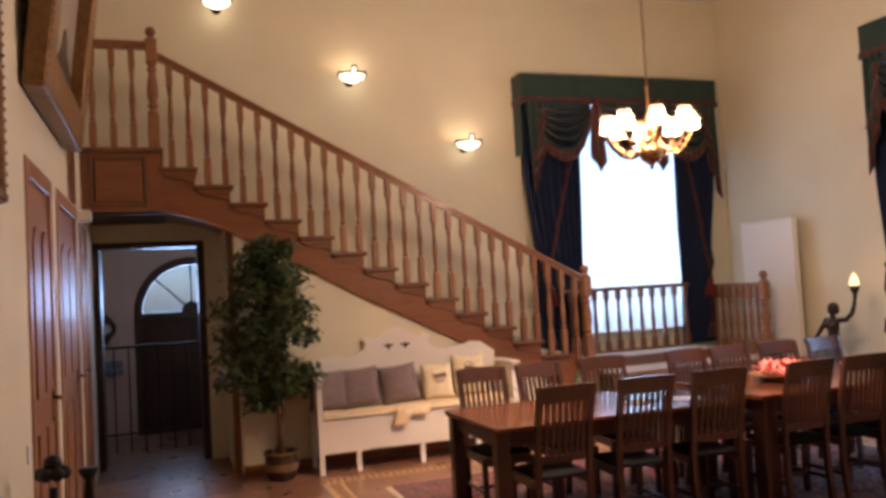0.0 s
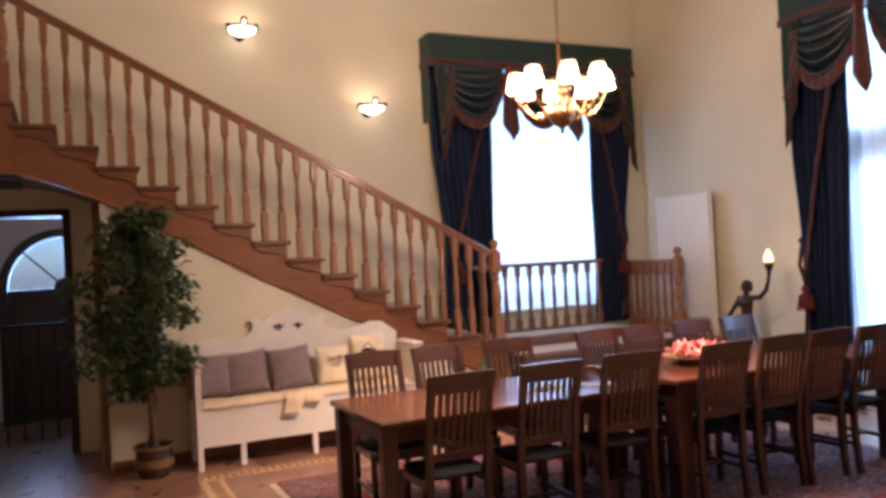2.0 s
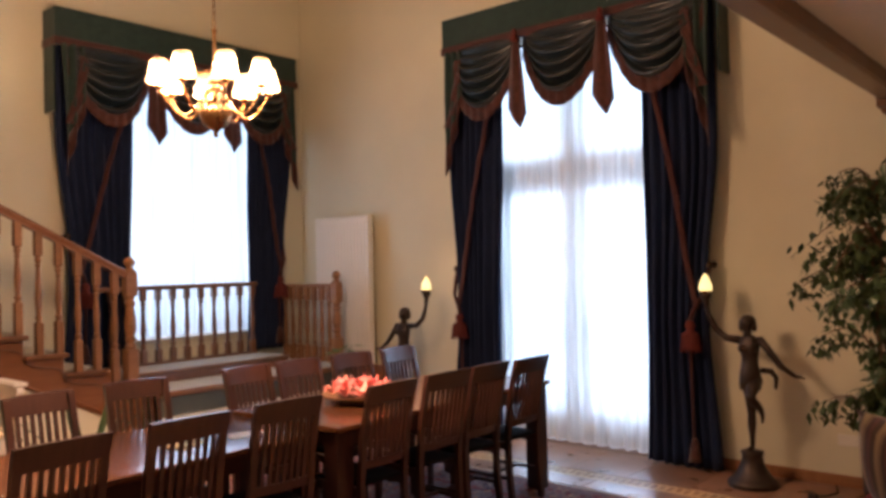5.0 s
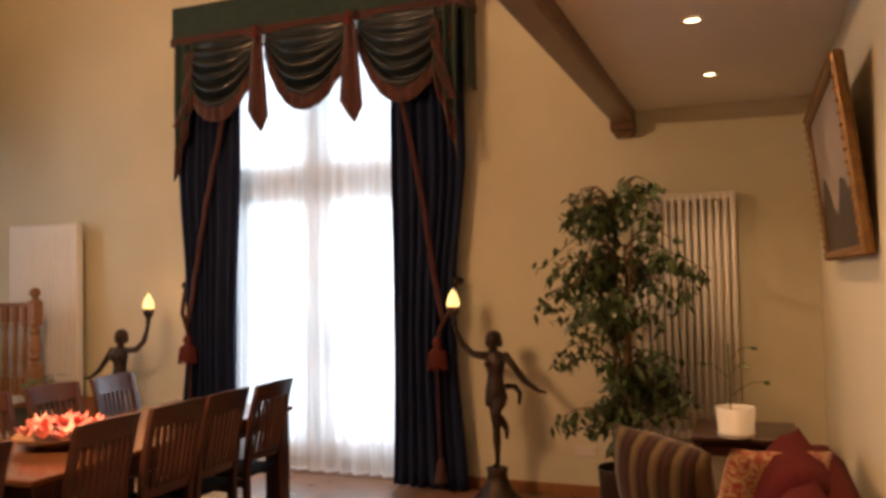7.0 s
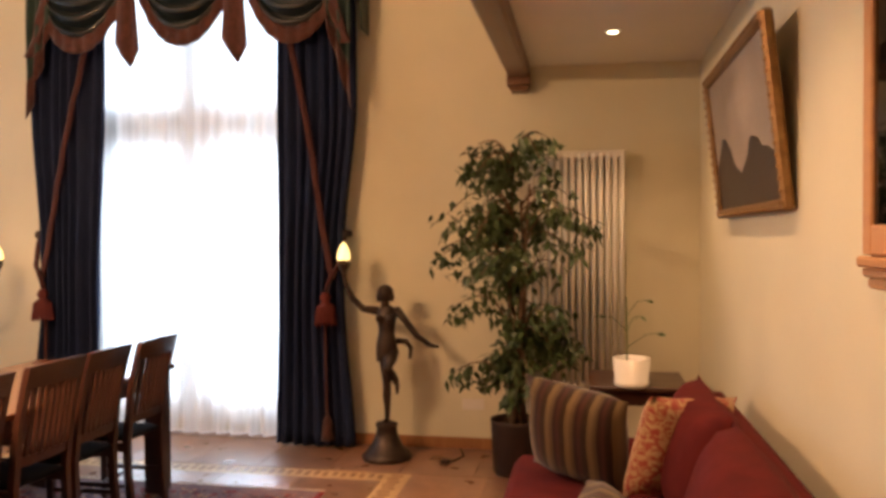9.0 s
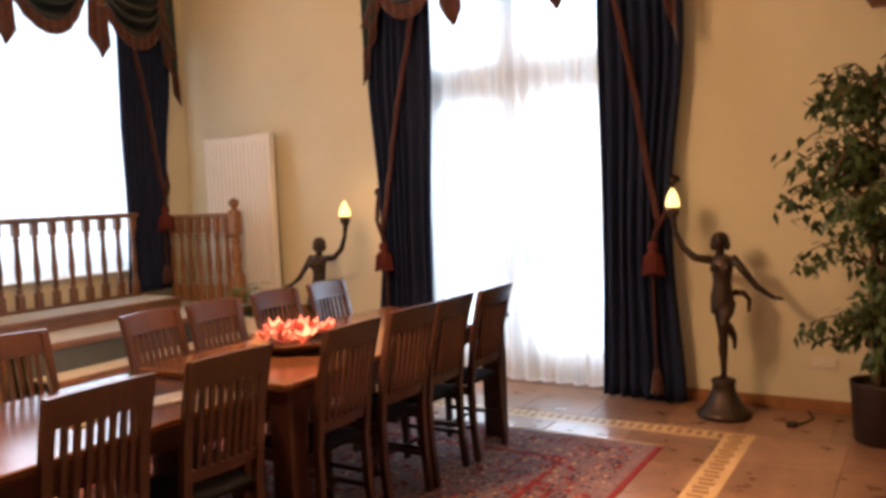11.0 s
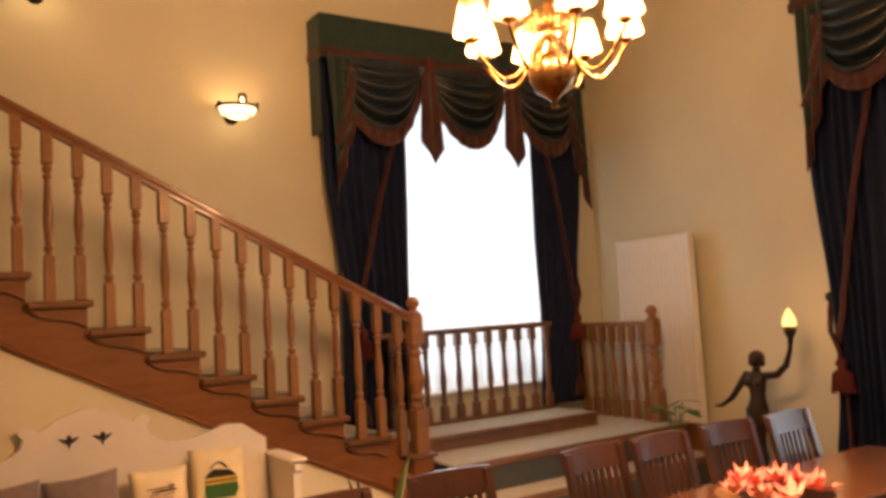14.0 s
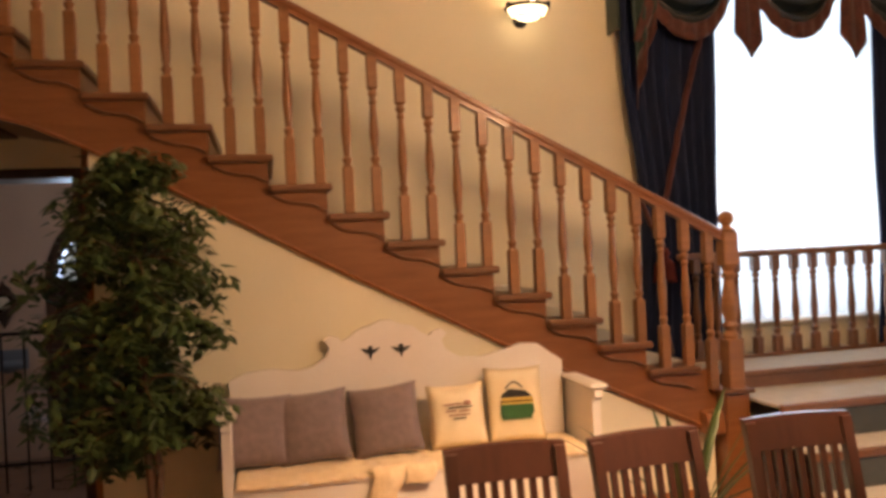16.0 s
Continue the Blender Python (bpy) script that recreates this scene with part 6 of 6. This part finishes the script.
def sconce(at):
    s = thing("wall_sconce", "lit wall sconce with a dark iron ring and tiered glass bowl", "wall lamp", pose(*at), group="wall sconces by the stairs")
    part("wall_plate", lathe([(0.055, 0), (0.05, 0.02), (0.02, 0.03)], 14), IRON, s, "", True, m=pose(0, -0.001, 0.0, 90, 0, 0))
    part("arm", tube([(0, -0.02, 0.0), (0, -0.06, 0.05), (0, -0.12, 0.075), (0, -0.16, 0.06)], 0.009), IRON, s, "", True)
    ring = [(0.150 * math.cos(a), -0.165 + 0.125 * math.sin(a), 0.040) for a in (2 * math.pi * j / 28 for j in range(29))]
    hoop = part("ring", tube(ring, 0.0115, 7, cap=False), IRON, s, "dark iron ring", True)
    for a in (200, 320, 75, 105):
        knob = bmesh.new()
        ball(knob, (0.156 * math.cos(radians(a)), -0.165 + 0.131 * math.sin(radians(a)), 0.048), 0.019, seg=8)
        part("knob", knob, IRON, hoop, "", True)
    # square stirrup that carries the bulb
    part("stirrup", tube([(-0.024, -0.285, 0.042), (-0.024, -0.285, 0.100), (-0.016, -0.285, 0.108), (0.016, -0.285, 0.108), (0.024, -0.285, 0.100), (0.024, -0.285, 0.042)], 0.0105, 6), IRON, s, "dark square stirrup")
    part("bulb", ball(bmesh.new(), (0.0, -0.262, 0.066), 0.017, 1, 1, 1.2, 10), BULB, s, "", True)
    for name, prof in (("upper_glass", [(0.088, -0.022), (0.118, -0.012), (0.138, 0.030), (0.132, 0.030), (0.112, -0.006)]), ("lower_glass", [(0.010, -0.046), (0.045, -0.044), (0.070, -0.036), (0.082, -0.024), (0.076, -0.024), (0.05, -0.034)])):
        bowl = lathe(prof, 24, cap=False)
        for v in bowl.verts:
            v.co.y = v.co.y * 0.84 - 0.165
        part(name, bowl, BOWL, s, "bright glowing glass tier", True)
    part("rib", tube([(0.094 * math.cos(a), -0.165 + 0.079 * math.sin(a), -0.023) for a in (2 * math.pi * j / 24 for j in range(25))], 0.005, 5, cap=False), BRASS, s, "", True)


for at in SCONCES:
    sconce(at)
for at in SPOTS:
    d = thing("ceiling_spot", "small lit recessed ceiling spot", "ceiling lamp", pose(*at), group="recessed ceiling spots")
    part("rim", lathe([(0.05, -0.001), (0.05, -0.008), (0.036, -0.010), (0.034, -0.002)], 18, cap=False), WHITECER, d, "", True)
    part("lens", lathe([(0.034, -0.004), (0.0, -0.006)], 16, cap=False), BULB, d)

# ---------------------------------------------------------------- pictures
def framed(name, m, w, h, label, f=0.055, deep=0.05):
    """Local x to the right, z up, front towards -y, back on the plane y = 0."""
    p = thing(name, label, "painting", m)
    part("frame", boxes(((-w / 2, -deep, 0), (-w / 2 + f, -0.002, h)), ((w / 2 - f, -deep, 0), (w / 2, -0.002, h)), ((-w / 2 + f, -deep, h - f), (w / 2 - f, -0.002, h)), ((-w / 2 + f, -deep, 0), (w / 2 - f, -0.002, f)), bevel=0.012), GILT, p, "gilded wooden frame")
    bm = bmesh.new()
    for k in range(int(w / 0.045)):
        for z in (0.012, h - 0.012):
            ball(bm, (-w / 2 + 0.03 + k * 0.045, -deep, z), 0.008, seg=6)
    for k in range(int(h / 0.045)):
        for x in (-w / 2 + 0.012, w / 2 - 0.012):
            ball(bm, (x, -deep, 0.03 + k * 0.045), 0.008, seg=6)
    tagged(part("beading", bm, GILT, p, "row of gilded beads", True), kind="stuff")
    part("canvas", box((-w / 2 + f, -0.024, f), (w / 2 - f, -0.004, h - f)), CANVAS_L, p, "painted sky in pale grey")
    hill = [(-w / 2 + f, f), (w / 2 - f, f)] + [(w / 2 - f - (w - 2 * f) * k / 24, h * (0.30 + 0.05 * math.sin(k * 0.30) + 0.26 * math.exp(-((k - 19) / 3.2) ** 2) + 0.12 * math.exp(-((k - 8) / 2.4) ** 2) + 0.012 * math.sin(k * 2.3))) for k in range(25)]
    part("dark_land", prism(hill, -0.027, -0.0245), CANVAS_D, p, "dark painted hills and trees")
    return p


framed("painting", pose(5.65, SY + 0.006, 1.66, 6.5, 0, 180), 1.50, 0.76, "landscape painting in a gilded frame leaning from the wall", 0.045)
framed("painting", pose(WX + 0.006, 5.47, 2.74, 7, 0, 90), 1.9, 1.5, "large painting in a broad gilded frame above the doors", 0.24, 0.12)
framed("painting", pose(WX + 0.004, 3.30, 2.05, 0, 0, 90), 1.0, 1.3, "gilded portrait format painting on the wall")

# ---------------------------------------------------------------- wall cabinet
def wall_cabinet():
    x0, x1, y0, y1, z0, z1 = 3.15, 4.02, SY + 0.001, SY + 0.04, 1.51, 2.60
    c = thing("wall_cabinet", "pine wall cabinet with dark glazed doors", "cabinet", pose(0, 0, 0))
    part("carcass", boxes(((x0, y0, z0), (x0 + 0.02, y1, z1)), ((x1 - 0.02, y0, z0), (x1, y1, z1)), ((x0 + 0.02, y0, z0), (x1 - 0.02, y1, z0 + 0.02)), ((x0 + 0.02, y0, z1 - 0.02), (x1 - 0.02, y1, z1)), ((x0 + 0.02, y0, z0 + 0.02), (x1 - 0.02, y0 + 0.01, z1 - 0.02))), PINE, c)
    part("shelf", box((x0 + 0.02, y0 + 0.01, 2.0), (x1 - 0.02, y1 - 0.01, 2.018)), PINE, c)
    part("bottom_moulding", boxes(((x0 - 0.02, y0, z0 - 0.03), (x1 + 0.02, y1 + 0.03, z0 - 0.001)), ((x0 - 0.012, y0, z0 - 0.055), (x1 + 0.012, y1 + 0.018, z0 - 0.03)), ((x0 - 0.004, y0, z0 - 0.085), (x1 + 0.004, y1 + 0.006, z0 - 0.055)), bevel=0.006), PINE, c)
    part("cornice", boxes(((x0 - 0.02, y0, z1 + 0.001), (x1 + 0.02, y1 + 0.03, z1 + 0.04)), ((x0 - 0.035, y0, z1 + 0.04), (x1 + 0.035, y1 + 0.05, z1 + 0.07)), bevel=0.006), PINE, c)
    xm = (x0 + x1) / 2
    for a, b, hx in ((x0 + 0.004, xm - 0.002, xm - 0.03), (xm + 0.002, x1 - 0.004, xm + 0.03)):
        f = 0.06
        d = part("cabinet_door", boxes(((a, y1 + 0.001, z0 + 0.004), (a + f, y1 + 0.022, z1 - 0.004)), ((b - f, y1 + 0.001, z0 + 0.004), (b, y1 + 0.022, z1 - 0.004)), ((a + f, y1 + 0.001, z0 + 0.004), (b - f, y1 + 0.022, z0 + f + 0.02)), ((a + f, y1 + 0.001, z1 - f), (b - f, y1 + 0.022, z1 - 0.004)), bevel=0.004), PINE, c)
        part("pane", box((a + f, y1 + 0.008, z0 + f + 0.02), (b - f, y1 + 0.012, z1 - f)), CABGLASS, d, "dark reflecting glass")
        part("handle", tube([(hx + 0.3 * (hx - xm) * math.sin(math.pi * q / 10), y1 + 0.02 + 0.036 * math.sin(math.pi * q / 10) ** 0.6, 1.535 + 0.0125 * q) for q in range(11)], 0.0048), IRON, d, "curved dark iron handle", True)


wall_cabinet()

# ---------------------------------------------------------------- sofa corner
def sofa():
    s = thing("sofa", "wine red upholstered sofa along the wall", "sofa", pose(4.75, SY + 0.06, 0))
    L, D = 1.15, 1.06
    part("base", box((-L, 0.02, 0.06), (L, D, 0.27), 0.03), REDCLOTH, s)
    for k in (-1, 1):
        part("seat_cushion", box((min(0, k * (L - 0.01)) + 0.004, 0.25, 0.27), (max(0, k * (L - 0.01)) - 0.004, D + 0.02, 0.44), 0.045), REDCLOTH, s, "", True)
        part("arm", box((k * L - (0.20 if k > 0 else 0), 0.03, 0.08), (k * L + (0 if k > 0 else 0.20), 0.62 * D, 0.55), 0.06), REDCLOTH, s, "rounded upholstered arm", True)
        part("back_cushion", cushion(0.92, 0.50, 0.30), REDCLOTH, s, "plump red back cushion", True, m=pose(k * 0.47, 0.32, 0.42, 14, 0, 0))
    part("backrest", box((-L + 0.02, 0.0, 0.08), (L - 0.02, 0.22, 0.80), 0.07), REDCLOTH, s, "", True)
    for sx in (-1, 1):
        for y in (0.06, D - 0.08):
            part("foot", lathe([(0.02, 0), (0.03, 0.06)], 10, at=(sx * (L - 0.10), y, 0)), DARKWOOD, s)


sofa()
solid("cushion", cushion(0.52, 0.48, 0.24), STRIPE, "brown striped chenille cushion on the sofa", "cushion", "sofa cushions", m=pose(5.47, 1.93, 0.445, 18, 7, -119), smooth=True)
solid("cushion", cushion(0.50, 0.46, 0.20), FLORAL, "floral brocade cushion propped on the sofa", "cushion", "sofa cushions", m=pose(5.25, 1.58, 0.46, 16, 6, -50), smooth=True)
solid("cushion", cushion(0.52, 0.46, 0.22), STRIPE, "brown striped cushion lying at the sofa front", "cushion", "sofa cushions", m=pose(4.17, 1.62, 0.44, 50, 0, 166), smooth=True)
solid("throw", sheet(30, 16, lambda u, v: Vector((3.62 + 0.50 * u, 2.19 - 0.55 * v if v > 0.12 else 2.20, (0.462 if v > 0.12 else 0.462 - 1.4 * (0.12 - v)) + 0.006 * noise.noise((u * 8, v * 8, 0)))), 0.012), FLORAL, "floral throw spread over the sofa seat", "throw", smooth=True)


def side_table():
    t = thing("side_table", "small dark side table in the corner", "side table", pose(6.50, 1.62, 0))
    part("tabletop", box((-0.27, -0.27, 0.70), (0.27, 0.27, 0.73), 0.006), MAHOG, t)
    part("apron", box((-0.23, -0.23, 0.62), (0.23, 0.23, 0.70)), MAHOG, t)
    part("lower_shelf", box((-0.23, -0.23, 0.22), (0.23, 0.23, 0.24), 0.004), MAHOG, t)
    for a in (-1, 1):
        for b in (-1, 1):
            part("leg", box((a * 0.24 - 0.02, b * 0.24 - 0.02, 0), (a * 0.24 + 0.02, b * 0.24 + 0.02, 0.70), 0.004), MAHOG, t)


side_table()
wp = thing("potted_plant", "sparse seedling in a white pot on the side table", "plant", pose(6.28, 1.66, 0.73) @ Matrix.Scale(0.82, 4))
part("pot", lathe([(0.105, 0.0), (0.115, 0.01), (0.118, 0.03), (0.112, 0.032), (0.125, 0.19), (0.115, 0.19), (0.108, 0.15)], 24, cap=False), WHITECER, wp, "white ceramic pot and saucer", True)
part("soil", lathe([(0.11, 0.155), (0.0, 0.16)], 14, cap=False), SOIL, wp)
part("stem", tube([(0.0, 0.03, 0.15), (0.0, 0.03, 0.32), (0.0, 0.035, 0.60)], 0.004, 5), LEAF2, wp)
rng = random.Random(5)
for dx, dy, z in ((0.0, -0.10, 0.58), (0.0, -0.20, 0.36), (0.0, 0.18, 0.47), (0.02, -0.05, 0.47)):
    part("twig", tube([(0.0, 0.03, z - 0.10), (dx * 0.6, dy * 0.6 + 0.02, z - 0.01), (dx, dy, z)], 0.0025, 4), LEAF2, wp)
    bm = bmesh.new()
    leaves(bm, rng, (dx, dy, z), 2, 0.015, 0.012, 0.075, 0.3)
    part("leaf", bm, LEAF2, wp)

# ---------------------------------------------------------------- small fixtures
def plate(name, m, w, h, label, category, holes):
    p = thing(name, label, category, m)
    part("plate", box((-w / 2, -0.011, -h / 2), (w / 2, -0.001, h / 2), 0.003), SWITCH, p)
    for k in range(holes):
        x = (k - (holes - 1) / 2) * 0.08
        part("socket_well", lathe([(0.026, 0.0), (0.024, 0.004), (0.02, 0.002)], 12), SWITCH, p, m=pose(x, -0.0105, 0, 90, 0, 0))


plate("wall_socket", pose(EX, 2.72, 0.33, 0, 0, -90), 0.16, 0.08, "white double wall socket", "socket", 2)
plate("wall_socket", pose(EX, 2.30, 0.33, 0, 0, -90), 0.16, 0.08, "white double wall socket", "socket", 2)
plate("wall_socket", pose(1.40, 7.6755, 0.33), 0.08, 0.08, "white wall socket under the stairs", "socket", 1)
plate("light_switch", pose(WX, 4.46, 0.92, 0, 0, 90), 0.06, 0.09, "small white plastic light switch", "switch", 0)
ds = thing("door_closer", "small white box above the door", "sensor", pose(WX + 0.014, 7.18, 2.34))
part("case", box((0, -0.09, -0.045), (0.10, 0.09, 0.045), 0.008), SWITCH, ds)
cab = thing("cable_plug", "dark plug and cable lying on the floor", "cable", pose(7.1, 2.86, 0.0))
part("plug", box((-0.03, -0.03, 0.0), (0.03, 0.03, 0.035), 0.01), PLASTIC, cab)
part("cable", tube([(0.0, 0, 0.012), (0.1, -0.06, 0.006), (0.22, -0.10, 0.006), (0.38, -0.05, 0.008)], 0.006, 6), PLASTIC, cab)


def iron_stand(m, h, label):
    """A turned black iron candle stand with a leafy finial."""
    s = thing("iron_candle_stand", label, "candle stand", m, group="black iron stands")
    part("foot", lathe([(0.12, 0), (0.13, 0.02), (0.06, 0.05), (0.025, 0.09)], 14), IRON, s, "", True)
    part("stem", lathe([(0.022, 0.08), (0.02, h * 0.4), (0.04, h * 0.45), (0.02, h * 0.5), (0.02, h - 0.12)], 10), IRON, s, "", True)
    bm = bmesh.new()
    for k in range(6):
        a = k * 1.047
        ball(bm, (0.045 * math.cos(a), 0.045 * math.sin(a), h - 0.06), 0.03, seg=8)
    ball(bm, (0, 0, h - 0.02), 0.04, seg=8)
    part("finial", bm, IRON, s, "leafy cast finial", True)


iron_stand(pose(0.12, 3.95, 0), 0.97, "black cast iron stand with leafy finial by the wall")
st2 = thing("iron_candle_stand", "black iron candle stand with a flat cup", "candle stand", pose(0.14, 5.30, 0), group="black iron stands")
part("foot", lathe([(0.10, 0), (0.11, 0.02), (0.05, 0.05), (0.02, 0.09)], 14), IRON, st2, "", True)
part("stem", lathe([(0.02, 0.08), (0.018, 0.45), (0.03, 0.5), (0.02, 0.60), (0.05, 0.64), (0.055, 0.67), (0.0, 0.67)], 12, cap=False), IRON, st2, "", True)

# ---------------------------------------------------------------- pieces of the floor, last
floor_tiles()
